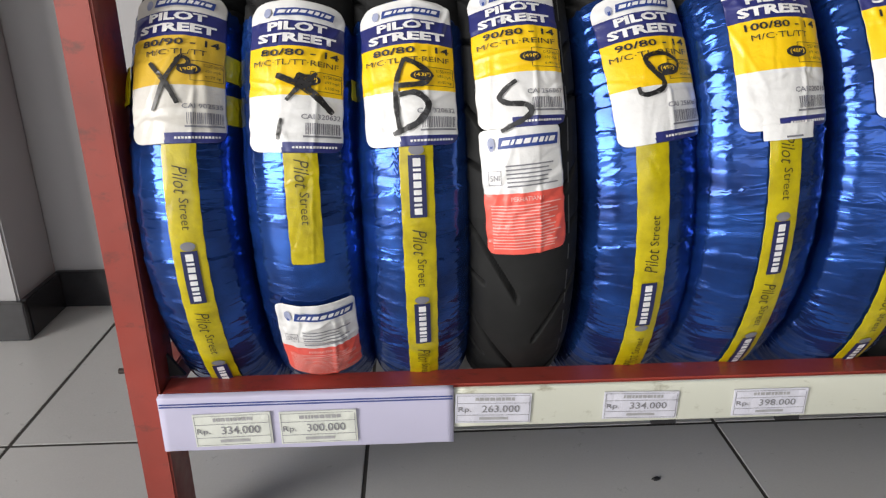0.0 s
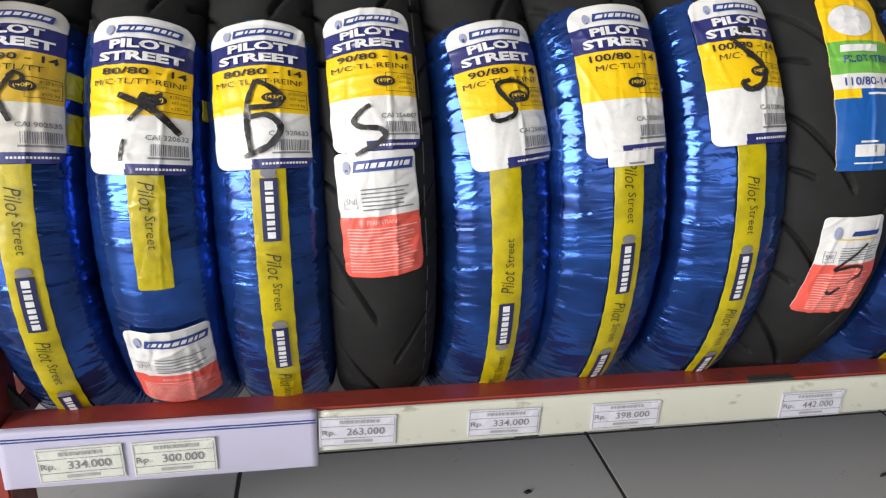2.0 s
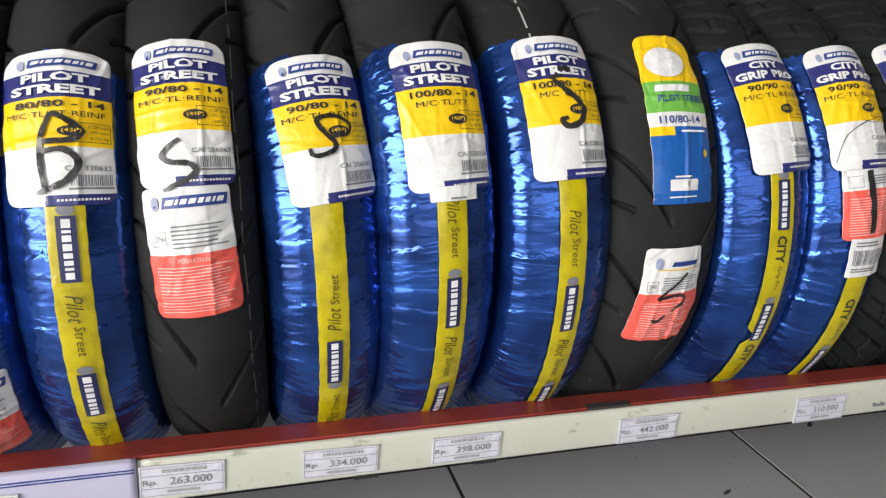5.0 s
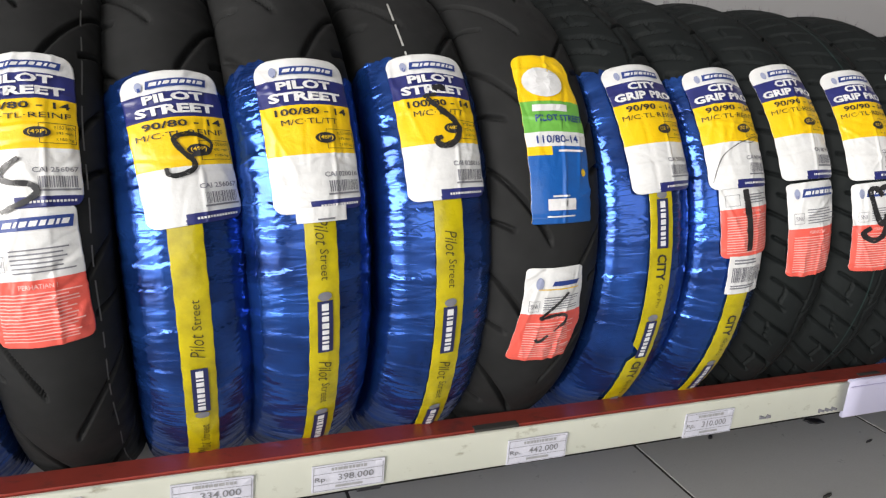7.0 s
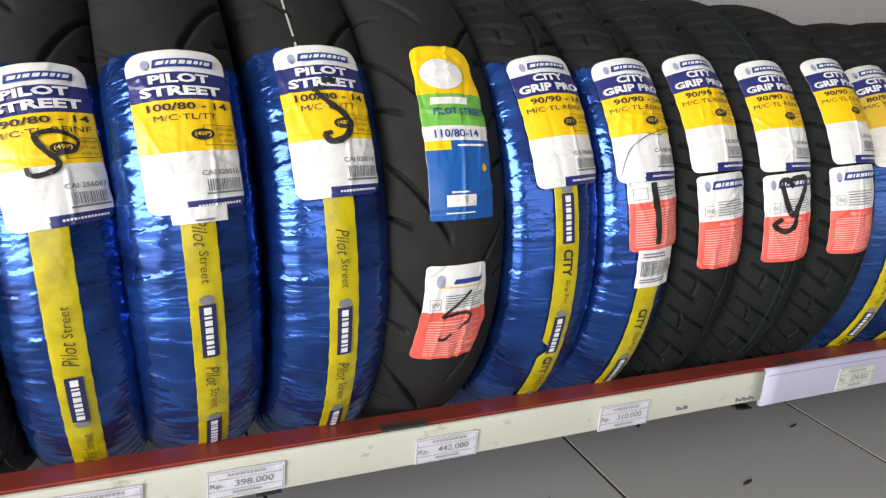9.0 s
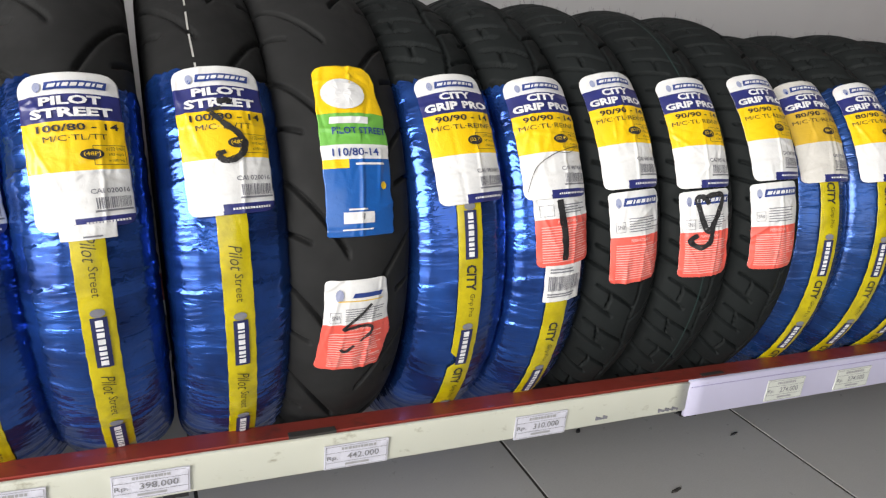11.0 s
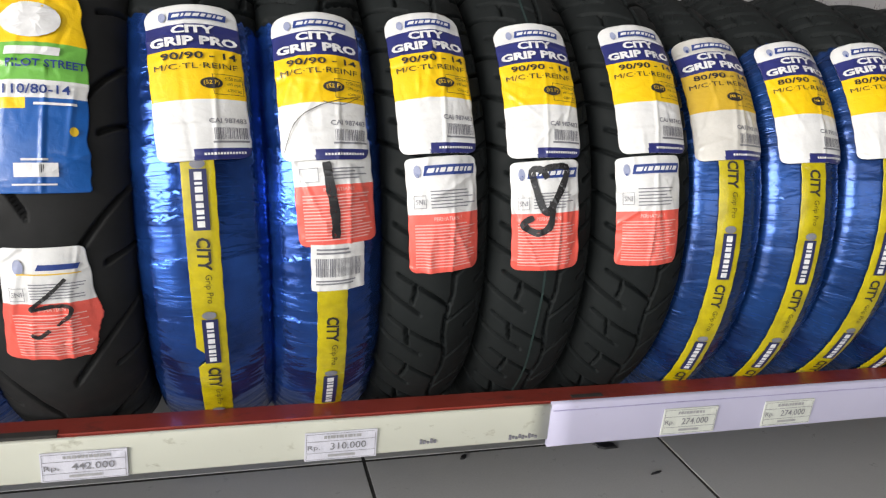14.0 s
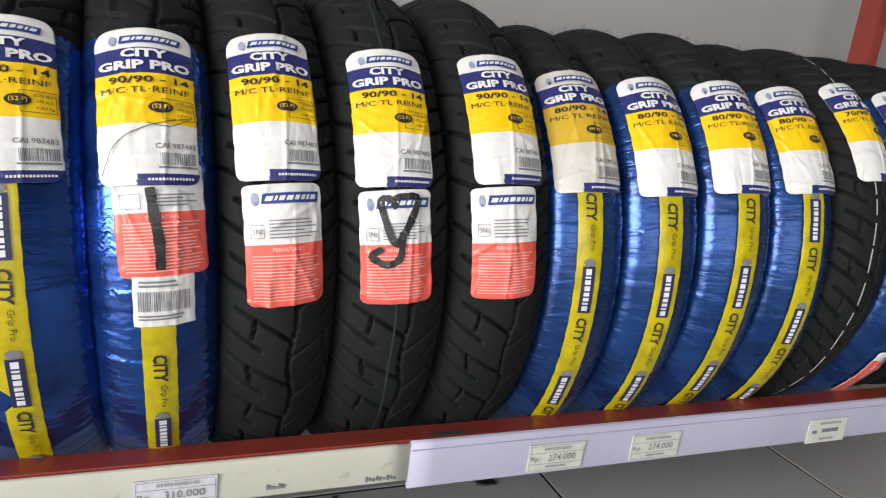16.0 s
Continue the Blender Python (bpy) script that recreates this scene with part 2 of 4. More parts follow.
class Print:
    """Flat shapes in metres, x to the right and y down, gathered by ink and by the piece of print that they make."""

    def __init__(self):
        self.inks, self.piece = {}, "small_print"

    def of(self, piece):
        self.piece = piece
        return self

    def add(self, ink, pts, faces):
        v, f = self.inks.setdefault((ink, self.piece), ([], []))
        n = len(v)
        v.extend((float(p[0]), float(p[1])) for p in pts)
        f.extend(tuple(n + i for i in q) for q in faces)

    def bar(self, ink, x0, y0, x1, y1, skew=0.0, cells=1):
        nx, ny = max(1, math.ceil((x1 - x0) / 0.004)), max(1, math.ceil((y1 - y0) / 0.004))
        t = np.linspace(0, 1, ny + 1)
        y, x = np.meshgrid(t, np.linspace(0, 1, nx + 1), indexing="ij")
        p = np.stack([x0 + (x1 - x0) * x + skew * (1 - 2 * y), y0 + (y1 - y0) * y], -1).reshape(-1, 2)
        self.add(ink, p, grid_faces(ny + 1, nx + 1)[:, ::-1].tolist())

    def text(self, ink, words, x, y, high, wide=None, bold=0.0, slant=0.0, turn=0):
        co, fs = text_shape(words, bold, slant)
        p = co * (high, -high)
        if wide:
            p[:, 0] *= wide / (p[:, 0].max() - p[:, 0].min())
        if turn > 0:
            p = np.stack([-p[:, 1], p[:, 0]], 1)
        elif turn < 0:
            p = np.stack([p[:, 1], -p[:, 0]], 1)
        self.add(ink, p + (x, y), fs)

    def disc(self, ink, x, y, rx, ry, n=20):
        a = np.arange(n) * 2 * np.pi / n
        rings = [(x, y)] + [(x + rx * q * math.cos(w), y + ry * q * math.sin(w)) for q in (0.35, 0.7, 1.0) for w in a]
        f = [(0, 1 + (k + 1) % n, 1 + k) for k in range(n)]
        for q in (0, 1):
            f += [(1 + q * n + k, 1 + q * n + (k + 1) % n, 1 + (q + 1) * n + (k + 1) % n, 1 + (q + 1) * n + k) for k in range(n)]
        self.add(ink, rings, f)

    def box(self, ink, x0, y0, x1, y1, t=0.0004):
        self.bar(ink, x0, y0, x1, y0 + t, cells=4)
        self.bar(ink, x0, y1 - t, x1, y1, cells=4)
        self.bar(ink, x0, y0, x0 + t, y1)
        self.bar(ink, x1 - t, y0, x1, y1)

    def barcode(self, ink, x0, y0, x1, y1, rng):
        x = x0
        while x < x1 - 0.0004:
            w = rng.choice((0.00035, 0.0006, 0.0009))
            self.bar(ink, x, y0, min(x + w, x1), y1)
            x += w + rng.choice((0.0004, 0.0007))

    def lines(self, ink, x0, y0, x1, y1, n, fill, rng, ragged=0.25):
        step = (y1 - y0) / n
        for k in range(n):
            y = y0 + k * step
            end = x1 - (x1 - x0) * ragged * rng.random()
            self.bar(ink, x0, y, end, y + step * fill, cells=6)

    def stroke(self, ink, pts, width, fade=0.35):
        p = np.array(pts, float)
        k = np.arange(len(p))
        fine = np.linspace(0, len(p) - 1, (len(p) - 1) * 8 + 1)
        q = []
        for t in fine:
            i = min(int(t), len(p) - 2)
            f = t - i
            a, b, c, d = p[max(i - 1, 0)], p[i], p[i + 1], p[min(i + 2, len(p) - 1)]
            q.append(0.5 * (2 * b + (c - a) * f + (2 * a - 5 * b + 4 * c - d) * f * f + (3 * b - a - 3 * c + d) * f ** 3))
        q = np.array(q)
        d = np.gradient(q, axis=0)
        nrm = np.stack([-d[:, 1], d[:, 0]], 1) / np.maximum(np.hypot(d[:, 0], d[:, 1])[:, None], 1e-9)
        wob = width / 2 * (1 - fade * np.abs(np.linspace(-1, 1, len(q))) ** 3 + 0.09 * np.sin(fine * 7.3) + 0.05 * np.sin(fine * 17.1))
        v = np.concatenate([q + nrm * wob[:, None], q - nrm * wob[:, None]])
        n = len(q)
        self.add(ink, v, [(i, i + 1, n + i + 1, n + i) for i in range(n - 1)])


# ---- tyres ----


def groove_street(a, s, hw):
    """Depth of long swept grooves, 0 to 1."""
    d = np.zeros_like(a)
    for side, shift in ((-1, 0.0), (1, 0.05)):
        u = np.clip(side * a / hw, 0, 1.2)
        for run, u0, u1, reach, wd in ((0.10, 0.10, 0.95, 0.085, 0.0027), (0.10, 0.55, 1.1, 0.035, 0.0022)):
            c = shift + (0.05 if reach < 0.05 else 0)
            path = -reach * np.maximum(1 - u, 0) ** 1.5
            ph = (s - c + path + run / 2) % run - run / 2
            wide = wd * (0.6 + 1.1 * (1 - np.minimum(u, 1)))
            near = np.clip((wide - np.abs(ph)) / 0.0018 + 0.5, 0, 1)
            gate = (side * a > 0) * np.clip((u - u0) / 0.05, 0, 1) * np.clip((u1 - u) / 0.05, 0, 1)
            d = np.maximum(d, near * gate)
    return d


def groove_city(a, s, hw):
    """Depth of a block tread: a middle groove with slanted side grooves joined by short stubs."""
    mid = 0.12 * hw + 0.045 * hw * np.sin(2 * np.pi * s / 0.088)
    d = np.clip((0.0013 - np.abs(a - mid)) / 0.0009 + 0.5, 0, 1)
    for side, shift in ((-1, 0.0), (1, 0.017)):
        u = side * (a - mid) / hw
        q = s - shift + 0.036 * np.clip(u, 0, 1.3) ** 0.85
        ph, row = (q + 0.0115) % 0.023 - 0.0115, np.floor((q + 0.0115) / 0.023)
        even = (row % 2) == 0
        near = np.clip((0.0014 + 0.0005 * np.clip(u, 0, 1) - np.abs(ph)) / 0.0009 + 0.5, 0, 1)
        inner = np.where(even, 0.0, 0.34)
        outer = np.where(even, 0.80, 1.15)
        d = np.maximum(d, near * np.clip((u - inner) / 0.03, 0, 1) * np.clip((outer - u) / 0.04, 0, 1))
        stub = np.clip((0.0013 - np.abs(u - 0.52) * hw) / 0.0009 + 0.5, 0, 1)
        d = np.maximum(d, stub * even * (ph > 0) + stub * (1 - even) * (ph < -0.004))
    return d


class Wheel:
    """A bare tyre's outer form: axis x, front towards -y."""

    def __init__(self, diameter, half):
        self.film = 0.0
        self.R, self.w, self.h = diameter / 2, half, 0.052
        phi = np.linspace(0, np.pi / 2, 200)
        u, r = self.section(phi)
        arc = np.concatenate([[0], np.cumsum(np.hypot(np.diff(u), np.diff(r)))])
        self.phi, self.arc = phi, arc

    def section(self, phi):
        """Half section with a round crown and full shoulders: width and drop."""
        return self.w * np.sin(phi) * (1 + 0.15 * np.sin(2 * phi) ** 2), self.h * (1 - np.cos(phi))

    def place(self, a, s, off):
        """Points at a metres across and s metres down from the front, raised by off."""
        a, s, off = np.asarray(a, float), np.asarray(s, float), np.asarray(off, float)
        phi = np.interp(np.abs(a), self.arc, self.phi)
        u, drop = self.section(phi)
        u1, drop1 = self.section(phi + 1e-4)
        nu, nr = drop1 - drop, u1 - u
        ln = np.hypot(nu, nr)
        u, r = np.sign(a) * (u + off * nu / ln), self.R - drop + off * nr / ln
        th = -s / self.R
        return np.stack([u, -r * np.cos(th), r * np.sin(th)], -1).reshape(-1, 3)


def casing(wheel, parent, tread, bare_from, material, step, across):
    """The black tyre: finely grooved where it is bare, coarse elsewhere, open inside."""
    R, w, h = wheel.R, wheel.w, wheel.h
    lo, hi = radians(bare_from), radians(112)
    fine = np.linspace(lo, hi, int((hi - lo) * R / step))
    rest = np.linspace(hi, lo + 2 * np.pi, 80)
    th = np.concatenate([fine, rest[1:-1]])
    reach = wheel.arc[-1]
    a = np.linspace(-reach, reach, across)
    A, T = np.meshgrid(a, th)
    S = -T * R
    d = tread(A, S, reach * 0.78)
    d[len(fine):] = 0
    outer = wheel.place(A, S, -0.0070 * d)
    n, m = len(th), len(a)
    side = []
    for u, r in ((w * 1.0, R - h - 0.008), (w * 0.93, R - h - 0.016), (w * 0.72, 0.181), (w * 0.62, 0.176), (w * 0.60, 0.184), (w * 0.86, R - h - 0.012), (w * 0.80, R - h * 0.55), (w * 0.4, R - 0.016), (0, R - 0.012)):
        side.append((u, r))
    prof = side + [(-u, r) for u, r in side[-2::-1]]
    rings = [np.stack([np.full(n, u), -r * np.cos(th), r * np.sin(th)], 1) for u, r in prof]
    allv = np.concatenate([outer.reshape(n, m, 3), np.stack(rings, 1)], 1)
    c = allv.shape[1]
    i, j = np.meshgrid(np.arange(n), np.arange(c), indexing="ij")
    i2, j2 = (i + 1) % n, (j + 1) % c
    f = np.stack([i * c + j, i2 * c + j, i2 * c + j2, i * c + j2], -1).reshape(-1, 4)
    return mesh_object("casing", allv.reshape(-1, 3), f, [material], parent)


def wrap(wheel, parent, top, seed, loose, material):
    """Blue film wound round the tyre in overlapping turns."""
    rng = np.random.default_rng(seed)
    R, reach = wheel.R, wheel.arc[-1]
    a = np.linspace(-reach, reach, 65)
    n = 520
    f = np.linspace(0, 1, n)[:, None]
    s_top = -radians(top) * R + 0.004 * np.sin(a * 70 + seed) + 0.10 * a + 0.0015 * rng.standard_normal(len(a))
    S = s_top[None] + (radians(104) * R - s_top[None]) * f
    A = np.broadcast_to(a, S.shape)
    ph = rng.random(6) * 6.28
    q = (S + (0.10 + 0.05 * np.sin(S * 9 + ph[0])) * A + 0.0022 * np.sin(A * 95 + S * 40 + ph[1])) / 0.0185 + ph[2]
    saw = q - np.floor(q)
    turn = np.floor(q)
    step = 0.0012 * (1 - saw) * (0.55 + 0.45 * np.sin(turn * 2.4 + ph[3]))
    shoulder = np.clip(np.abs(A) / reach, 0, 1) ** 1.5
    pleat = np.sin(2 * np.pi * (S * 150 + 1.1 * np.sin(A * 70 + turn * 1.7) + 0.6 * np.sin(S * 33 + ph[4])))
    pleat2 = np.sin(2 * np.pi * (S * 71 + A * 22 * np.sin(turn) + ph[5]))
    off = 0.0006 + step + 0.00040 * pleat * (0.12 + shoulder) * (0.5 + 0.5 * np.sin(turn * 1.3)) + 0.0004 * pleat2 * (0.2 + 0.8 * shoulder)
    q2 = q * 2.31 + 0.35 * np.sin(A * 48 + turn * 2.1) + A * 6
    line = np.floor(q2)
    thin = np.exp(-(((q2 - line) - 0.5) * 11) ** 2) * (np.sin(line * 5.3 + ph[1]) > -0.1) * np.clip(0.5 + 0.9 * np.sin(A * 55 + line * 2.9), 0, 1)
    off = 0.0006 + (off - 0.0006 + 0.0006 * thin) * loose
    v = wheel.place(A, S, off)
    return mesh_object("wrapping_film", v, grid_faces(n, len(a))[:, ::-1], [material], parent, "shiny wrinkled blue plastic film" if material is FILM else "dull tight blue plastic film")


class Sheet:
    """A label stuck on a tyre. Metres from its middle top: x across, y down."""

    def __init__(self, wheel, width, height, top, shift=0.0, turn=0.0, raise_by=0.0014, seed=0, rumple=1.0):
        self.k, self.W, self.H = wheel, width, height
        self.s0, self.a0, self.turn, self.up = -radians(top) * wheel.R, shift, radians(turn), raise_by + wheel.film
        rng = np.random.default_rng(seed + 77)
        self.folds = [(rng.uniform(-0.5, 0.5) * width, rng.uniform(0, 1) * height, rng.choice((0.0, 1.57)) + rng.normal(0, 0.35), rng.uniform(0.0014, 0.0030), rng.uniform(0.25, 1.0) * rng.choice((-1, 1)), rng.uniform(0.01, 0.045)) for _ in range(22)]
        self.folds.append((rng.uniform(0.02, 0.2) * width, 0.76 * height, 0.06, 0.0016, 1.1, 0.045))
        self.rumple = rumple

    def lift(self, x, y):
        off = np.zeros_like(x)
        for cx, cy, ang, wd, amp, ln in self.folds:
            dx, dy = x - cx, y - cy
            across, along = dx * np.cos(ang) + dy * np.sin(ang), -dx * np.sin(ang) + dy * np.cos(ang)
            off = off + amp * 0.0008 * self.rumple * np.exp(-(across / wd) ** 2 - (along / ln) ** 2)
        return self.up + off + 0.0002 * self.rumple * np.sin(x * 130 + y * 60) * np.sin(y * 90)

    def put(self, x, y, extra=0.0):
        x, y = np.asarray(x, float), np.asarray(y, float)
        c, s = np.cos(self.turn), np.sin(self.turn)
        return self.k.place(self.a0 + c * x + s * y, self.s0 - s * x + c * y, np.maximum(self.lift(x, y), self.up - 0.0005) + extra)

    def body(self, name, parent, zones, mats, round_top=0.006, round_low=0.003, cut=None, label="", tear=None):
        """zones(x, y) gives the material's number; the corners are rounded."""
        nr, nc = 121, 61
        y = np.linspace(0, self.H, nr)
        half = np.full(nr, self.W / 2)
        for rc, dist in ((round_top, y), (round_low, self.H - y)):
            e = np.clip(rc - dist, 0, rc)
            half = half - (rc - np.sqrt(np.maximum(rc * rc - e * e, 0)))
        t = np.linspace(-1, 1, nc)
        X, Y = half[:, None] * t[None], np.broadcast_to(y[:, None], (nr, nc)).copy()
        X = X + 0.0002 * np.sin(Y * 330 + self.s0 * 900) * np.abs(t)[None]
        if tear:
            X, Y = tear(X, Y)
        top = self.put(X, Y).reshape(nr, nc, 3)
        f = grid_faces(nr, nc)[:, ::-1]
        cx = (X[:-1, :-1] + X[1:, 1:]) / 2
        cy = (Y[:-1, :-1] + Y[1:, 1:]) / 2
        pick = zones(cx.ravel(), cy.ravel())
        ring = [(0, j) for j in range(nc)] + [(i, nc - 1) for i in range(1, nr)] + [(nr - 1, j) for j in range(nc - 2, -1, -1)] + [(i, 0) for i in range(nr - 2, 0, -1)]
        rx, ry = np.array([X[p] for p in ring]), np.array([Y[p] for p in ring])
        low = self.put(rx, ry, -0.0006)
        ids = [i * nc + j for i, j in ring]
        base, m = nr * nc, len(ring)
        skirt = [(ids[k], ids[(k + 1) % m], base + (k + 1) % m, base + k) for k in range(m)]
        keep = f.tolist() + skirt
        return mesh_object(name, np.concatenate([top.reshape(-1, 3), low]), keep, mats, parent, label, list(pick) + [0] * m)

    def ink(self, prints, parent):
        for (material, piece), (v, f) in prints.inks.items():
            p = np.array(v)
            lift = 0.0015 if material is MARKER else 0.0013 if material in (INK_WHITE, INK_YELLOW) else 0.0010
            ob = mesh_object(piece, self.put(p[:, 0], p[:, 1], lift), f, [material], parent, "black felt marker scrawl" if material is MARKER else "", smooth=False)
            if material is not MARKER:
                tagged(ob, kind="stuff")


BLOCKS = (1.25, 0.42, 0.92, 1.0, 0.78, 0.72, 0.42, 1.0)


def block_run(start, length):
    """Starts and ends of eight plain blocks of uneven width that fill a length."""
    gap = 0.32
    unit = length / (sum(BLOCKS) + gap * 7)
    out, q = [], start
    for b in BLOCKS:
        out.append((q, q + b * unit))
        q += (b + gap) * unit
    return out


def logo(pr, x, y, wide, high, bar_ink, mark=True):
    """A maker's badge as plain shapes: a slanted bar with eight pale blocks."""
    pr.of("maker_badge")
    pr.bar(bar_ink, x - wide * 0.32, y - high / 2, x + wide * 0.5, y + high / 2, high * 0.1)
    for a, b in block_run(x - wide * 0.27, wide * 0.72):
        pr.bar(INK_WHITE, a, y - high * 0.22, b, y + high * 0.22, high * 0.10)
    if mark:
        pr.disc(INK_PALE, x - wide * 0.42, y, wide * 0.055, high * 0.62)
        pr.bar(bar_ink, x - wide * 0.44, y + high * 0.1, x - wide * 0.40, y + high * 0.62)


MARKS = {
    "pen_line": [([(-0.45, 0.94), (-0.30, 0.76), (-0.05, 0.67), (0.25, 0.62), (0.40, 0.60)], 0.0007), ([(0.0, 0.64), (0.2, 0.66), (0.42, 0.60)], 0.0006)],
    "cross_ring": [([(-0.25, 0.50), (-0.10, 0.62), (0.02, 0.76)], 0.0034), ([(0.06, 0.46), (-0.10, 0.62), (-0.22, 0.80)], 0.0030), ([(0.0, 0.50), (0.05, 0.47), (0.12, 0.49), (0.10, 0.53), (0.02, 0.53)], 0.0026)],
    "cross": [([(-0.18, 0.52), (0.09, 0.60), (0.24, 0.67), (0.37, 0.75)], 0.0050), ([(0.20, 0.50), (0.03, 0.60), (-0.08, 0.68)], 0.0030), ([(-0.12, 0.79), (-0.15, 0.86), (-0.16, 0.92)], 0.0022), ([(0.0, 0.53), (0.16, 0.57)], 0.0075)],
    "letter_b": [([(-0.03, 0.43), (-0.10, 0.54), (-0.13, 0.66), (-0.13, 0.78), (-0.11, 0.90)], 0.0034), ([(-0.03, 0.43), (0.12, 0.49), (0.20, 0.55), (0.12, 0.60), (-0.12, 0.61)], 0.0042), ([(-0.11, 0.67), (0.06, 0.66), (0.17, 0.74), (0.08, 0.84), (-0.06, 0.89), (-0.18, 0.92)], 0.0042)],
    "letter_s": [([(-0.04, 0.70), (-0.15, 0.74), (-0.23, 0.80), (-0.15, 0.84), (0.03, 0.86), (0.08, 0.91), (-0.02, 0.96), (-0.14, 0.99), (-0.24, 1.02)], 0.0038)],
    "hook": [([(0.28, 0.51), (0.18, 0.465), (0.04, 0.445), (-0.08, 0.47), (-0.03, 0.55), (0.06, 0.62), (0.03, 0.67), (-0.12, 0.695), (-0.19, 0.68), (-0.20, 0.64)], 0.0036), ([(0.28, 0.51), (0.22, 0.57), (0.04, 0.585)], 0.0024)],
    "letter_s_wide": [([(-0.12, 0.34), (0.02, 0.43), (0.13, 0.48), (0.20, 0.56), (0.13, 0.63), (-0.02, 0.66), (-0.10, 0.62), (-0.02, 0.60)], 0.0050), ([(-0.04, 0.27), (0.06, 0.265), (0.12, 0.27)], 0.0050), ([(-0.16, 0.33), (0.0, 0.31)], 0.0030)],
}


def main_label(wheel, tyre, words, size, spec, code, rating, top, low, shift, turn, seed, mark=None, dull=False, width=0.066, name_bold=0.044):
    H = radians(top - low) * wheel.R
    rng = random.Random(seed)
    sh = Sheet(wheel, width, H, top, shift, turn, 0.0024, seed, 1.3)
    W, foot = width, 0.93 * H

    def zones(x, y):
        z = np.zeros(len(x), int)
        z[(y > 0.146 * H) & (y < 0.324 * H)] = 1
        z[(y > 0.324 * H) & (y < 0.645 * H)] = 2
        z[(y > foot) & (x > -0.12 * W)] = 1
        return z

    lab = sh.body("label", tyre, zones, [GREYWHITE if dull else WHITE, NAVY, OCHRE if dull else YELLOW], 0.011, 0.008, label="creased white, navy and yellow paper size label")
    pr = Print()
    logo(pr, 0.0, 0.092 * H, W * 0.72, 0.055 * H, INK_BLUE)
    first, second = words
    pr.of("name_lettering")
    pr.text(INK_WHITE, first, 0, 0.196 * H, 0.060 * H, W * (0.58 if len(first) > 4 else 0.44), name_bold)
    pr.text(INK_WHITE, second, 0.0, 0.275 * H, 0.062 * H, W * (0.78 if len(second) < 7 else 0.90), name_bold)
    pr.of("size_lettering").text(INK, size, 0.04 * W, 0.371 * H, 0.045 * H, W * 0.78, 0.020)
    pr.of("type_lettering").text(INK, spec, 0.0, 0.437 * H, 0.036 * H, W * (0.86 if len(spec) > 9 else 0.6), 0.0)
    pr.of("rating_badge").disc(INK, 0.13 * W, 0.546 * H, 0.115 * W, 0.034 * H)
    pr.text(INK_YELLOW, rating, 0.13 * W, 0.546 * H, 0.032 * H, 0.16 * W, 0.01)
    pr.of("rating_box").box(INK, 0.14 * W, 0.490 * H, 0.47 * W, 0.615 * H)
    load = {"80/90": "170", "80/80": "155", "90/80": "185", "100/8": "180", "90/90": "200"}.get(size[:5], "140")
    for k, line in enumerate(("≤150 km/h", "≤93 mph", "≤" + load + " kg")):
        pr.text(INK, line, 0.365 * W, (0.513 + 0.038 * k) * H, 0.023 * H, (0.19, 0.155, 0.16)[k] * W, 0.0)
    pr.of("code_lettering").text(INK_GREY, code, 0.26 * W, 0.775 * H, 0.032 * H, 0.40 * W, 0.018)
    pr.of("barcode").barcode(INK_GREY, 0.10 * W, 0.815 * H, 0.46 * W, 0.885 * H, rng)
    pr.of("small_print").lines(INK_GREY, 0.08 * W, 0.893 * H, 0.47 * W, 0.91 * H, 1, 0.7, rng, 0)
    for k in range(14):
        pr.bar(INK_WHITE, (-0.02 + k * 0.032) * W, 0.959 * H, (-0.02 + k * 0.032 + 0.022) * W, 0.973 * H)
    pr.of("marker_scrawl")
    if mark:
        for pts, wd in MARKS[mark]:
            pr.stroke(MARKER, [(x * W, y * H) for x, y in pts], wd)
    sh.ink(pr, lab)
    return sh


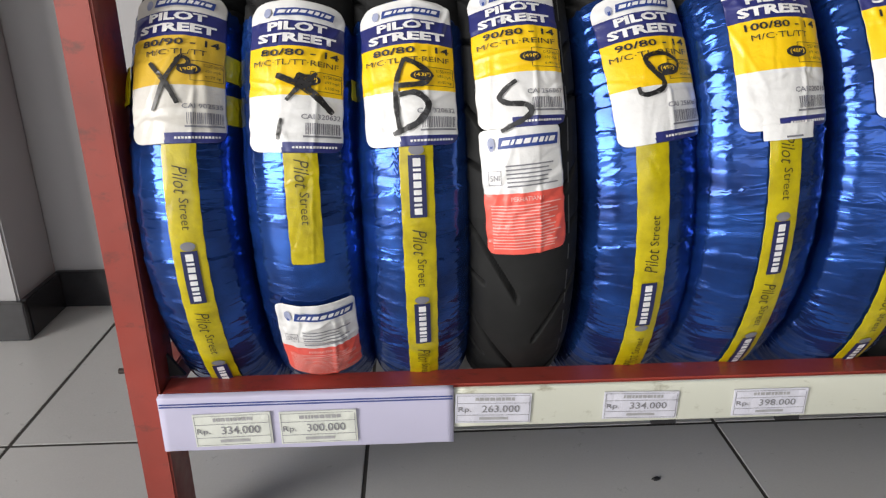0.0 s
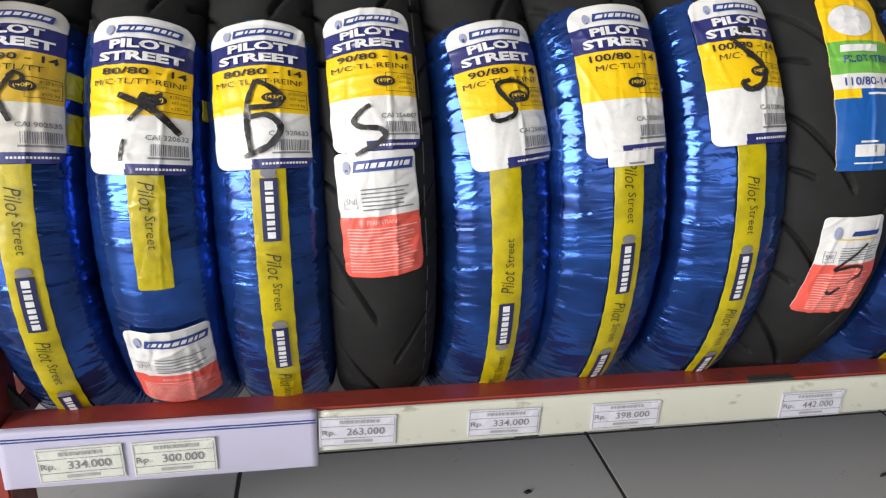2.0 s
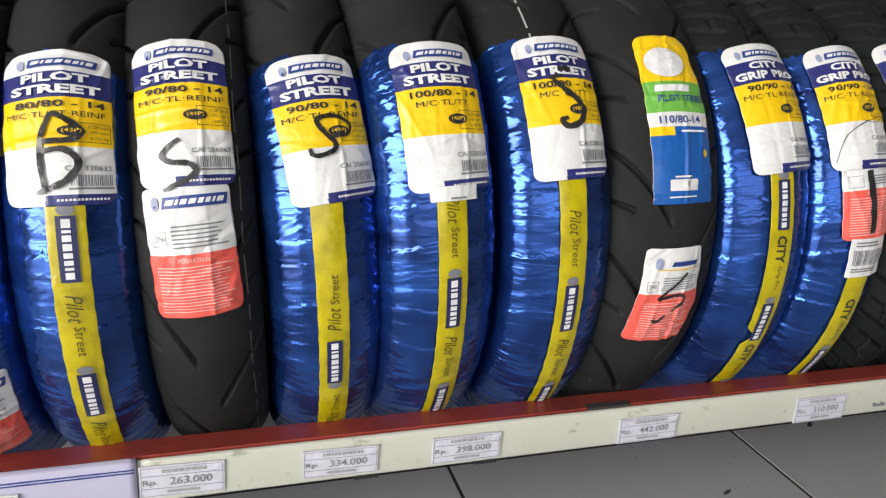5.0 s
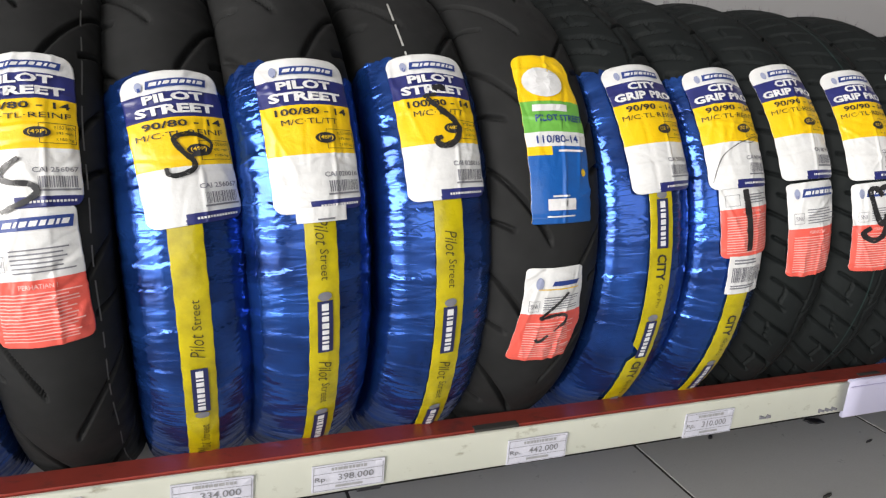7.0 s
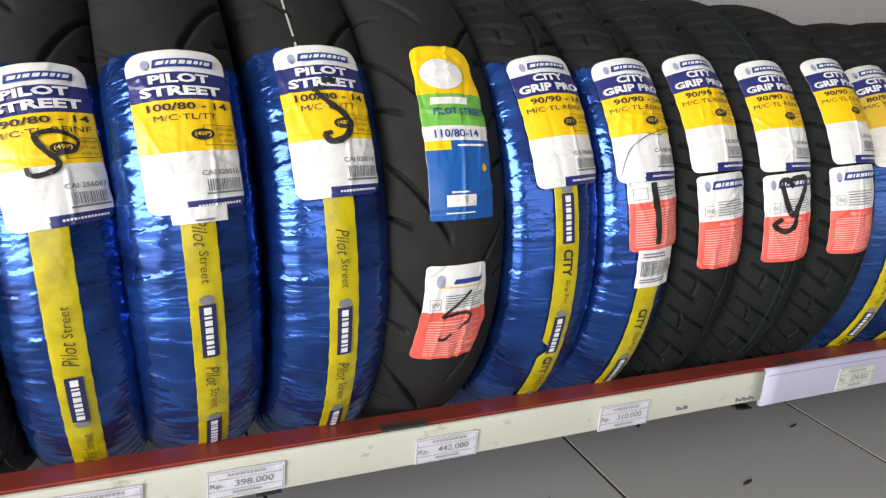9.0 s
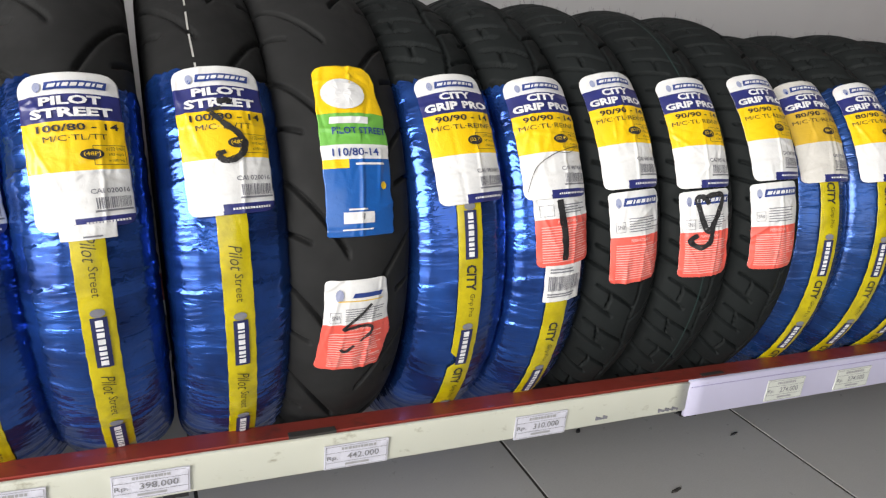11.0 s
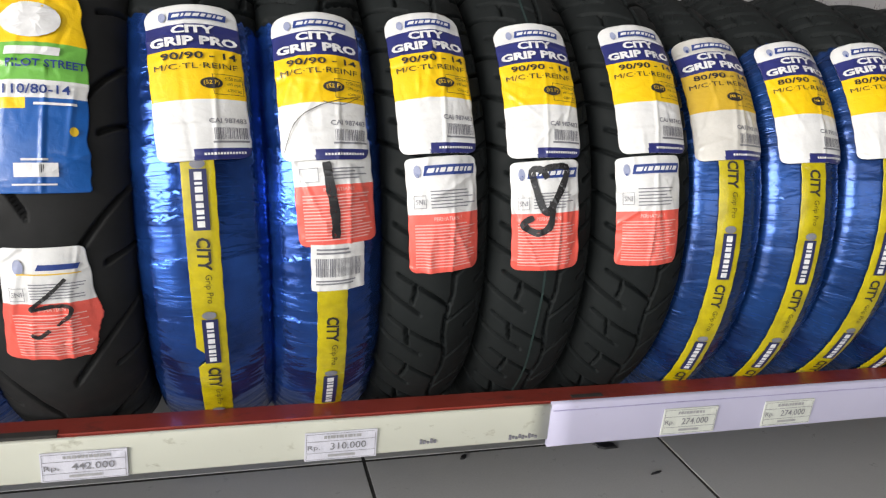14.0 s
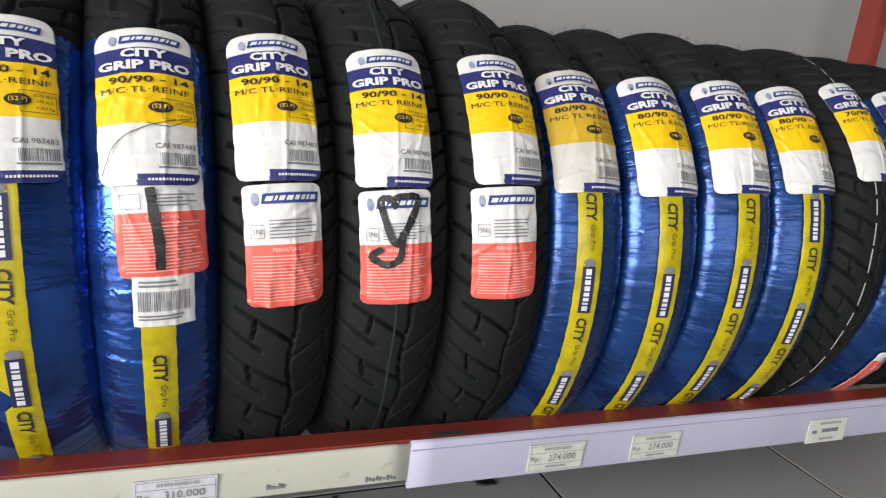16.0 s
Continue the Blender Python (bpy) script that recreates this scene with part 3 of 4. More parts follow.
def notice_label(wheel, tyre, top, low, shift, turn, seed, white_part=0.5, width=0.062, badge="bar", mark=None, tear=None, hide_logo=False):
    """A white notice label with a salmon red lower half."""
    H = radians(top - low) * wheel.R
    rng = random.Random(seed)
    sh = Sheet(wheel, width, H, top, shift, turn, 0.0014, seed + 5, 1.6)
    W, cut = width, white_part * H

    def zones(x, y):
        return (y > cut).astype(int)

    lab = sh.body("notice_label", tyre, zones, [WHITE, SALMON], 0.005, 0.006, label="white notice label with salmon red lower half", tear=tear)
    pr = Print()
    if not hide_logo:
        if badge == "bar":
            logo(pr, 0.02 * W, 0.115 * H, W * 0.86, 0.085 * H, INK_BLUE)
        else:
            pr.disc(INK_PALE, -0.28 * W, 0.15 * H, 0.06 * W, 0.06 * H)
            pr.bar(INK_BLUE, -0.08 * W, 0.13 * H, 0.36 * W, 0.175 * H, 0.001, 6)
            pr.bar(INK_YELLOW, -0.3 * W, 0.2 * H, 0.38 * W, 0.21 * H, 0, 6)
        pr.of("standard_mark").box(INK_GREY, -0.41 * W, 0.32 * H, -0.25 * W, 0.43 * H)
        pr.text(INK_GREY, "SNI", -0.33 * W, 0.375 * H, 0.045 * H, 0.11 * W, 0.0)
        pr.of("small_print").lines(INK_GREY, -0.19 * W, 0.285 * H, 0.42 * W, cut - 0.03 * H, 6, 0.34, rng, 0.35)
    else:
        pr.box(INK_GREY, -0.42 * W, cut - 0.16 * H, -0.2 * W, cut - 0.03 * H)
        pr.lines(INK_GREY, -0.14 * W, cut - 0.15 * H, 0.42 * W, cut - 0.03 * H, 4, 0.42, rng, 0.35)
    pr.of("warning_lettering").text(INK_PINK, "PERHATIAN !", 0.02 * W, cut + 0.045 * H, 0.035 * H, 0.36 * W, 0.01)
    pr.lines(INK_PINK, -0.41 * W, cut + 0.09 * H, 0.43 * W, H * 0.965, 15, 0.34, rng, 0.2)
    pr.of("marker_scrawl")
    if mark:
        for pts, wd in mark:
            pr.stroke(MARKER, [(x * W, y * H) for x, y in pts], wd, 0.2)
    sh.ink(pr, lab)
    return sh


def strip(wheel, tyre, top, low, shift, turn, seed, brand, phase, down=1, width=0.023, tear=None):
    """The yellow printed tape along the tread."""
    H = radians(top - low) * wheel.R
    sh = Sheet(wheel, width, H, top, shift, turn, 0.0010, seed + 11, 0.5)
    lab = sh.body("tape", tyre, lambda x, y: np.zeros(len(x), int), [OLIVE], 0.001, 0.001, label="olive yellow printed tape with a torn notch" if tear else "olive yellow printed tape", tear=tear)
    pr = Print()
    y = phase
    while y < H:
        for kind, ln in (("badge", 0.056), (brand, 0.062)):
            if y >= 0.0 and y + ln < H:
                mid = y + ln / 2
                if kind == "badge":
                    pr.of("maker_badge").disc(INK_GREY, 0.0, y + (0.0068 if down > 0 else ln - 0.0068), 0.0050, 0.0036)
                    b0 = y + 0.0105 if down > 0 else y + 0.0005
                    pr.bar(INK_DEEP, -0.0056, b0, 0.0056, b0 + 0.045)
                    for g0, g1 in block_run(b0 + 0.0022, 0.0405):
                        pr.bar(INK_WHITE, -0.0026, g0, 0.0024, g1)
                elif kind == "street":
                    pr.of("tape_lettering")
                    pr.text(INK_OLIVE, "Pilot", 0.0, mid - 0.012 * down, 0.0095, 0.021, -0.005, 0.35, down)
                    pr.text(INK_OLIVE, "Street", 0.001, mid + 0.013 * down, 0.0062, 0.024, -0.002, 0.1, down)
                else:
                    pr.of("tape_lettering")
                    pr.text(INK, "CITY", 0.0, mid - 0.013 * down, 0.0095, 0.026, 0.03, 0.1, down)
                    pr.text(INK_OLIVE, "Grip Pro", 0.0012, mid + 0.015 * down, 0.006, 0.024, 0, 0.1, down)
            y += ln
    sh.ink(pr, lab)
    return sh


RAIL_TOP, RAIL_DEEP = 0.174, 0.030


def tyre_at(x, half, diameter, lean, label, front, yaw, up, group="tyres in the rack"):
    wheel = Wheel(diameter, half)
    yc = front + wheel.R
    zc = RAIL_TOP + math.sqrt(wheel.R ** 2 - (yc - RAIL_DEEP) ** 2) + up
    holder = new("motorcycle_tyre")
    holder.empty_display_size = 0.05
    holder.matrix_world = pose(x, yc, zc, 0, math.degrees(math.atan(lean)), yaw)
    tagged(holder, label, "tyre", group)
    return wheel, holder

# ---- the room ----
X0, X1, Y0, Y1, TALL = -2.65, 4.35, -4.65, 0.575, 3.0


def structure(name, bm, material, label, category):
    return tagged(part(name, bm, material), label, category, "", "structure")


floor = structure("floor", box(X0, X1, Y0, Y1 + 0.1, -0.12, -0.0007), GROUT, "dark grout bed under large pale grey floor tiles", "floor")
structure("wall_north", box(X0, X1, Y1, Y1 + 0.15, -0.12, TALL), WALL, "plain white painted wall behind the rack", "wall")
# Added out of view; its dark paint keeps the film's right sides dark.
structure("wall_east", box(X1, X1 + 0.15, Y0, Y1 + 0.15, -0.12, TALL), DARK_WALL, "plain dark painted shop wall", "wall")
column = structure("column", box(-1.25, -0.615, 0.457, Y1 - 0.001, 0, TALL, 0.003), WALL, "white painted column standing out of the wall", "column")
west = box(X0 - 0.15, X0, Y0, -3.5, -0.12, TALL)
box(X0 - 0.15, X0, -1.1, Y1 + 0.15, -0.12, TALL, 0, west)
box(X0 - 0.15, X0, -3.5, -1.1, 2.45, TALL, 0, west)
structure("wall_west", west, WALL, "white wall with a wide open shop doorway", "wall")
# Added out of view too, dark to hold down reflections in the film.
south = box(X0, -2.4, Y0 - 0.15, Y0, -0.12, TALL)
box(1.2, X1, Y0 - 0.15, Y0, -0.12, TALL, 0, south)
# The gap below this lintel is assumed, to hold the added front fill.
box(-2.4, 1.2, Y0 - 0.15, Y0, 2.6, TALL, 0, south)
structure("wall_south", south, DARK_WALL, "plain dark painted shop wall", "wall")
# Added overhead, out of view; its grey limits bounce light.
structure("ceiling", box(X0 - 0.15, X1 + 0.15, Y0 - 0.15, Y1 + 0.15, TALL, TALL + 0.12), CEIL, "plain grey ceiling", "ceiling")
structure("ground", box(-60, 60, -60, 60, -0.4, -0.125), plaster("yard_concrete", (0.33, 0.32, 0.30)), "grey concrete yard outside", "ground")
bb = box(-0.614, X1, Y1 - 0.012, Y1 - 0.001, 0, 0.062, 0.002)
structure("baseboard", bb, GRANITE, "glossy black tile baseboard along the wall", "baseboard")
bb = box(-1.26, -0.603, 0.445, 0.4565, 0, 0.062, 0.002)
box(-0.6145, -0.603, 0.457, Y1 - 0.0125, 0, 0.062, 0.002, bb)
structure("baseboard_column", bb, GRANITE, "glossy black tile baseboard round the column", "baseboard")

# ---- the rack ----
PX0, PX1, REAR = -0.273, 1.872, 0.445
rack = new("tyre_rack")
rack.matrix_world = pose(0, 0, 0)
tagged(rack, "long red painted steel rack holding a row of tyres", "rack")


def tube(x0, x1, y0, y1, z0, z1):
    return box(x0, x1, y0, y1, z0, z1, 0.0018)


part("front_rail", tube(PX0 + 0.027, PX1, 0.0025, RAIL_DEEP, RAIL_TOP - 0.032, RAIL_TOP), RED, rack)
part("rear_rail", tube(PX0 + 0.027, PX1, REAR - 0.005, REAR + 0.025, RAIL_TOP - 0.032, RAIL_TOP), RED, rack)
for px in (PX0, PX1):
    for py in (0.003, REAR - 0.02):
        part("post", tube(px, px + 0.026, py, py + 0.045, 0.0, 1.62), RED, rack)
    part("side_bar", tube(px + 0.003, px + 0.023, 0.0485, REAR - 0.0205, RAIL_TOP - 0.032, RAIL_TOP - 0.004), RED, rack)
    part("side_bar", tube(px + 0.003, px + 0.023, 0.0485, REAR - 0.0205, 1.45, 1.478), RED, rack)
part("front_rail", tube(PX0 + 0.0265, PX1 - 0.0005, 0.005, 0.034, 1.45, 1.478), RED, rack)
part("rear_rail", tube(PX0 + 0.0265, PX1 - 0.0005, REAR - 0.005, REAR + 0.024, 1.45, 1.478), RED, rack)
gus = bmesh.new()
pts = [(PX0 + 0.0265, 0.0, RAIL_TOP + 0.001), (PX0 + 0.040, 0.0, RAIL_TOP + 0.001), (PX0 + 0.0265, 0.0, RAIL_TOP + 0.022)]
lo = [gus.verts.new((p[0], 0.030, p[2])) for p in pts]
hi = [gus.verts.new((p[0], 0.034, p[2])) for p in pts]
gus.faces.new(lo)
gus.faces.new(hi[::-1])
for k in range(3):
    gus.faces.new((lo[k], hi[k], hi[(k + 1) % 3], lo[(k + 1) % 3]))
bmesh.ops.recalc_face_normals(gus, faces=gus.faces)
part("gusset", gus, DARK, rack, "small black corner gusset")


def bolt(x, y, z):
    bm = bmesh.new()
    bmesh.ops.create_cone(bm, cap_ends=True, segments=6, radius1=0.0045, radius2=0.0045, depth=0.005, matrix=pose(x + 0.004, y, z, 0, 90, 0))
    bmesh.ops.create_cone(bm, cap_ends=True, segments=10, radius1=0.0026, radius2=0.0022, depth=0.008, matrix=pose(x - 0.002, y, z, 0, 90, 0))
    return part("bolt", bm, STEEL, rack, "rusty steel bolt")


bolt(PX0 - 0.006, 0.022, RAIL_TOP + 0.012)
bolt(PX0 - 0.006, 0.022, 1.464)

# ---- price strips and tags ----


def price_strip(x0, x1, z0, z1, proud, material, label, lines):
    n = 40
    bm = bmesh.new()
    rows = []
    for z, y in ((z1 + 0.0005, 0.0022), (z1 + 0.0005, proud + 0.0004), (z1 - 0.001, proud), (z1 - 0.0065, proud + 0.0003), (z0 + 0.001, proud), (z0, proud + 0.0006), (z0, 0.0022)):
        rows.append([bm.verts.new((x0 + (x1 - x0) * i / n, y + 0.00015 * math.sin(i * 0.9 + z * 50) * (y < 0), z + 0.0001 * math.sin(i * 0.55))) for i in range(n + 1)])
    for a, b in zip(rows, rows[1:]):
        for i in range(n):
            bm.faces.new((a[i], b[i], b[i + 1], a[i + 1]))
    for a in (rows,):
        bm.faces.new([r[0] for r in a])
        bm.faces.new([r[n] for r in a][::-1])
    bmesh.ops.recalc_face_normals(bm, faces=bm.faces)
    ob = tagged(part("price_strip", bm, material, None, "", True), label, "price strip", "price strips")
    for dz in lines:
        me = box(x0 + 0.001, x1 - 0.001, proud - 0.0006, proud + 0.001, z1 - dz - 0.0004, z1 - dz + 0.0004)
        part("ruled_line", me, INK_BLUE if len(lines) > 1 else LINE, ob, "thin blue line" if len(lines) > 1 else "faint lilac line")
    return ob


price_strip(-0.247, 0.0, 0.121, 0.1735, -0.0045, LILAC, "pale lilac plastic price strip clipped on the red rail", (0.006, 0.0085))
price_strip(0.0005, 0.8795, 0.134, 0.1715, -0.0015, IVORY, "stained ivory plastic price strip on the red rail", ())
price_strip(0.88, 1.845, 0.126, 0.1735, -0.0035, LILAC, "clean pale lilac plastic price strip on the red rail", (0.007,))


def price_tag(x, z, price, front, tilt=0.0, material=TAG, faded=False, h=0.0315):
    w = 0.065
    rng = random.Random(int(x * 1000))
    nx, nz = 8, 4
    v, f = [], []
    for j in range(nz + 1):
        for i in range(nx + 1):
            u, t = (i / nx - 0.5) * w, (0.5 - j / nz) * h
            v.append((u, -0.0004 - 0.0003 * math.sin(i * 1.3 + x * 70) ** 2 - (0.0008 if i == nx and j == 0 else 0), t))
    base = len(v)
    f = grid_faces(nz + 1, nx + 1)[:, ::-1].tolist()
    for sx, sz in ((-1, 1), (1, 1), (1, -1), (-1, -1)):
        v.append((sx * w / 2, 0.0006, sz * h / 2))
    f += [(base, base + 3, base + 2, base + 1)]
    edge = [list(range(nx + 1)), [k * (nx + 1) + nx for k in range(nz + 1)], [nz * (nx + 1) + k for k in range(nx, -1, -1)], [k * (nx + 1) for k in range(nz, -1, -1)]]
    for k, e in enumerate(edge):
        f.append([base + k] + [base + (k + 1) % 4] + e[::-1])
    tag = mesh_object("price_tag", v, f, [material], smooth=False)
    tag.matrix_world = pose(x, front - 0.0012, z, 0, tilt, 0)
    what = "faded paper price tag stuck on the plastic strip" if faded else "small printed paper price tag on the plastic strip"
    tagged(tag, what, "price tag", "price tags")
    pr = Print()
    ink = INK_GREY if faded else INK_TAG
    if not faded:
        pr.of("ruled_border").box(INK_GREY, -w * 0.48, -h * 0.46, w * 0.48, h * 0.46, 0.0004)
        pr.bar(INK_GREY, -w * 0.48, -h * 0.2, w * 0.48, -h * 0.185)
        pr.bar(INK_GREY, -w * 0.48, h * 0.21, w * 0.48, h * 0.225)
        pr.of("price_lettering").text(ink, "Rp.", -w * 0.375, h * 0.035, h * 0.22, w * 0.17, 0.006)
        pr.text(ink, price, w * 0.10, 0.0, h * 0.25, w * 0.50, 0.008)
    else:
        pr.bar(INK_GREY, -w * 0.15, -h * 0.1, w * 0.28, h * 0.06)
        pr.bar(INK_GREY, -w * 0.4, -h * 0.05, -w * 0.27, h * 0.08)
    pr.of("small_print")
    x0 = -w * 0.24
    while x0 < w * 0.26:
        n = rng.uniform(0.02, 0.07) * w
        pr.bar(INK_FAINT, x0, -h * 0.39, x0 + n, -h * 0.28)
        x0 += n + w * 0.012
    pr.bar(INK_FAINT, -w * 0.18, h * 0.29, w * 0.2, h * 0.38)
    for (material_ink, piece), (pv, pf) in pr.inks.items():
        tagged(mesh_object(piece, [(p[0], -0.0011 - (0.0002 if material_ink is INK_TAG else 0), -p[1]) for p in pv], pf, [material_ink], tag, smooth=False), kind="stuff")
    return tag


for x, z, price, front, tilt, mat, high in (
    (-0.187, 0.1425, "334.000", -0.0045, -1.0, TAG, 0.0315),
    (-0.115, 0.1425, "300.000", -0.0045, -0.6, TAG, 0.0315),
    (0.034, 0.1530, "263.000", -0.0015, 1.5, TAG_COOL, 0.0285),
    (0.162, 0.1515, "334.000", -0.0015, 1.2, TAG_COOL, 0.0265),
    (0.276, 0.1505, "398.000", -0.0015, 0.2, TAG_COOL, 0.0260),
    (0.464, 0.1480, "442.000", -0.0015, 0.0, TAG_COOL, 0.0265),
    (0.674, 0.1475, "310.000", -0.0015, 0.0, TAG_COOL, 0.0285),
    (1.040, 0.1445, "274.000", -0.0035, 0.5, TAG, 0.0300),
    (1.166, 0.1445, "274.000", -0.0035, 0.0, TAG, 0.0300),
):
    price_tag(x, z, price, front, tilt, mat, h=high)
price_tag(1.430, 0.140, "", -0.0035, 0.0, TAG, True)

def scuff(name, parent, x0, x1, y0, y1, z0, z1, material, label):
    return part(name, box(x0, x1, y0, y1, z0, z1, 0.0002), material, parent, label)


scuff("scuff", rack, 0.398, 0.444, 0.0022, 0.0105, RAIL_TOP - 0.003, RAIL_TOP + 0.0006, GROUT, "dark scuffed bare patch")
scuff("scuff", rack, 0.905, 0.94, 0.006, 0.012, RAIL_TOP - 0.001, RAIL_TOP + 0.0005, GROUT, "thin dark scrape")
ivory = bpy.data.objects["price_strip.001"]
for x in (0.186, 0.297):
    scuff("tape_end", ivory, x - 0.012, x + 0.01, -0.001, 0.002, 0.130, 0.1345, DARK, "scrap of black tape")
for k in range(9):
    scuff("old_print", ivory, 0.838 + k * 0.0034, 0.8405 + k * 0.0034, -0.0028, -0.001, 0.1375 + 0.001 * (k % 2), 0.1425 - 0.0012 * (k % 3), INK_GREY, "worn dark print")
for k in range(5):
    scuff("old_print", ivory, 0.748 + k * 0.0034, 0.7505 + k * 0.0034, -0.0028, -0.001, 0.141, 0.1455 - 0.0012 * (k % 3), INK_GREY, "worn dark print")

# ---- the tyres ----
CITY, STREET = ("CITY", "GRIP PRO"), ("PILOT", "STREET")
BLUE = "tyre half wrapped in shiny blue film, size "
BARE = "bare black tyre with paper labels, size "

# x, half width, diameter, lean, front, yaw, lift, words, size, spec, code, rating, label top, low, shift, turn, mark, film, tread
ROW = [
    (-0.196, 0.0415, 0.500, -0.005, -0.014, -2.0, 0.000, STREET, "80/90 - 14", "M/C·TL/TT", "CAI 902535", "(40P)", 43.5, 16.5, 0.0022, 1.4, "cross_ring", True, groove_street),
    (-0.116, 0.0425, 0.484, -0.005, -0.024, 0.5, 0.000, STREET, "80/80 - 14", "M/C·TL/TT·REINF", "CAI 320632", "(43P)", 39.7, 13.2, 0.0050, -2.2, "cross", True, groove_street),
    (-0.030, 0.0425, 0.484, -0.018, -0.023, 0.4, 0.000, STREET, "80/80 - 14", "M/C·TL/TT·REINF", "CAI 320632", "(43P)", 39.8, 14.2, -0.0021, 1.1, "letter_b", True, groove_street),
    (0.057, 0.0445, 0.500, -0.045, -0.023, -0.6, 0.000, STREET, "90/80 - 14", "M/C·TL·REINF", "CAI 256067", "(49P)", 41.2, 16.0, -0.0032, 1.5, "letter_s", False, groove_street),
    (0.140, 0.0455, 0.500, -0.065, -0.019, 2.6, 0.001, STREET, "90/80 - 14", "M/C·TL·REINF", "CAI 256067", "(49P)", 40.0, 13.7, -0.0003, 4.6, "hook", True, groove_street),
    (0.234, 0.0495, 0.516, -0.065, -0.027, 1.5, 0.002, STREET, "100/80 - 14", "M/C·TL/TT", "CAI 020016", "(48P)", 38.7, 12.5, 0.0026, 1.4, None, True, groove_street),
    (0.344, 0.0510, 0.516, -0.063, -0.024, 0.8, 0.001, STREET, "100/80 - 14", "M/C·TL/TT", "CAI 020016", "(48P)", 42.7, 15.2, 0.0022, 0.7, "letter_s_wide", True, groove_street),
    (0.556, 0.0520, 0.518, -0.063, -0.020, 1.2, 0.003, CITY, "90/90 - 14", "M/C·TL·REINF", "CAI 987483", "(52 P)", 44.5, 16.7, 0.0004, 2.2, None, True, groove_city),
    (0.653, 0.0465, 0.518, -0.060, -0.023, 0.6, 0.000, CITY, "90/90 - 14", "M/C·TL·REINF", "CAI 987483", "(52 P)", 45.0, 17.4, -0.0016, 0.4, "pen_line", True, groove_city),
    (0.744, 0.0485, 0.518, -0.045, -0.023, 1.2, 0.000, CITY, "90/90 - 14", "M/C·TL·REINF", "CAI 987483", "(52 P)", 48.1, 19.4, -0.0042, 0.5, None, False, groove_city),
    (0.853, 0.0500, 0.518, -0.050, -0.024, -1.8, 0.000, CITY, "90/90 - 14", "M/C·TL·REINF", "CAI 987483", "(52 P)", 47.5, 19.1, -0.0039, -0.5, None, False, groove_city),
    (0.955, 0.0500, 0.518, -0.040, -0.024, -1.9, 0.000, CITY, "90/90 - 14", "M/C·TL·REINF", "CAI 987483", "(52 P)", 50.1, 20.8, -0.0015, 0.5, None, False, groove_city),
    (1.056, 0.0450, 0.500, -0.032, -0.019, -4.6, 0.002, CITY, "80/90 - 14", "M/C·TL·REINF", "CAI 790180", "(46 P)", 53.2, 22.2, -0.0056, 0.8, None, True, groove_city),
    (1.144, 0.0445, 0.500, -0.040, -0.025, -5.1, 0.001, CITY, "80/90 - 14", "M/C·TL·REINF", "CAI 790180", "(46 P)", 51.8, 21.0, -0.0014, 0.5, None, True, groove_city),
    (1.237, 0.0450, 0.500, -0.022, -0.030, -6.1, 0.003, CITY, "80/90 - 14", "M/C·TL·REINF", "CAI 790180", "(46 P)", 51.3, 21.0, -0.0051, 1.1, None, True, groove_city),
    (1.332, 0.0440, 0.500, -0.019, -0.028, -6.2, 0.003, CITY, "80/90 - 14", "M/C·TL·REINF", "CAI 790180", "(46 P)", 53.3, 22.5, -0.0036, 2.3, None, True, groove_city),
    (1.411, 0.0420, 0.490, 0.015, -0.034, -4.5, 0.008, CITY, "70/90 - 14", "M/C·TL·REINF", "CAI 790180", "(40 P)", 56.9, 25.4, -0.0004, 3.8, None, False, groove_city),
    (1.500, 0.0400, 0.490, 0.015, -0.034, -4.5, 0.008, CITY, "70/90 - 14", "M/C·TL·REINF", "CAI 790180", "(40 P)", 56.0, 25.0, 0.0000, 0.0, None, True, groove_city),
]
# tape: top, phase, reading direction, shift
TAPES = {0: (16.5, -0.045, 1, 0.0054), 1: (13.2, -0.056, 1, 0.0042), 2: (14.2, 0.0, 1, 0.0019), 4: (13.7, -0.004, -1, -0.001), 5: (12.5, -0.056, 1, 0.003), 6: (15.2, -0.036, 1, 0.0011), 7: (16.7, 0.0, 1, -0.0015), 8: (-5, -0.03, 1, 0.0), 12: (22.2, -0.056, 1, -0.0055), 13: (21.0, -0.05, 1, -0.0035), 14: (21.0, -0.052, 1, -0.0017), 15: (22.5, -0.0, 1, -0.003)}
# notice labels: top, low, shift, turn, white share, scrawl
HEART = [([(0.0, 0.16), (-0.08, 0.08), (-0.20, 0.11), (-0.06, 0.44), (0.06, 0.40), (0.28, 0.10), (0.10, 0.06), (-0.12, 0.10)], 0.0058), ([(0.06, 0.36), (0.02, 0.58), (-0.16, 0.64), (-0.34, 0.56), (-0.2, 0.50)], 0.0058)]
NOTICES = {1: (-15.5, -38, 0.005, 0, 0.52, None), 3: (16.2, -6, -0.004, 3, 0.50, None), 8: (21.2, 2.8, 0.004, 2, 0.43, [([(-0.10, 0.22), (-0.08, 0.45), (-0.05, 0.7), (-0.06, 0.93)], 0.0066)]), 9: (18.9, -2.5, -0.002, 2.5, 0.48, None), 10: (18.6, -2.6, -0.006, 2, 0.47, HEART), 11: (20.3, -1.8, -0.007, 2, 0.49, None), 17: (-24, -46, 0.024, 0, 0.16, None)}



def notched(x, y):
    """A bite torn out of one edge of the tape."""
    return np.maximum(x, -0.0115 + 0.0105 * np.clip(1 - np.abs(y - 0.168) / 0.011, 0, 1)), y


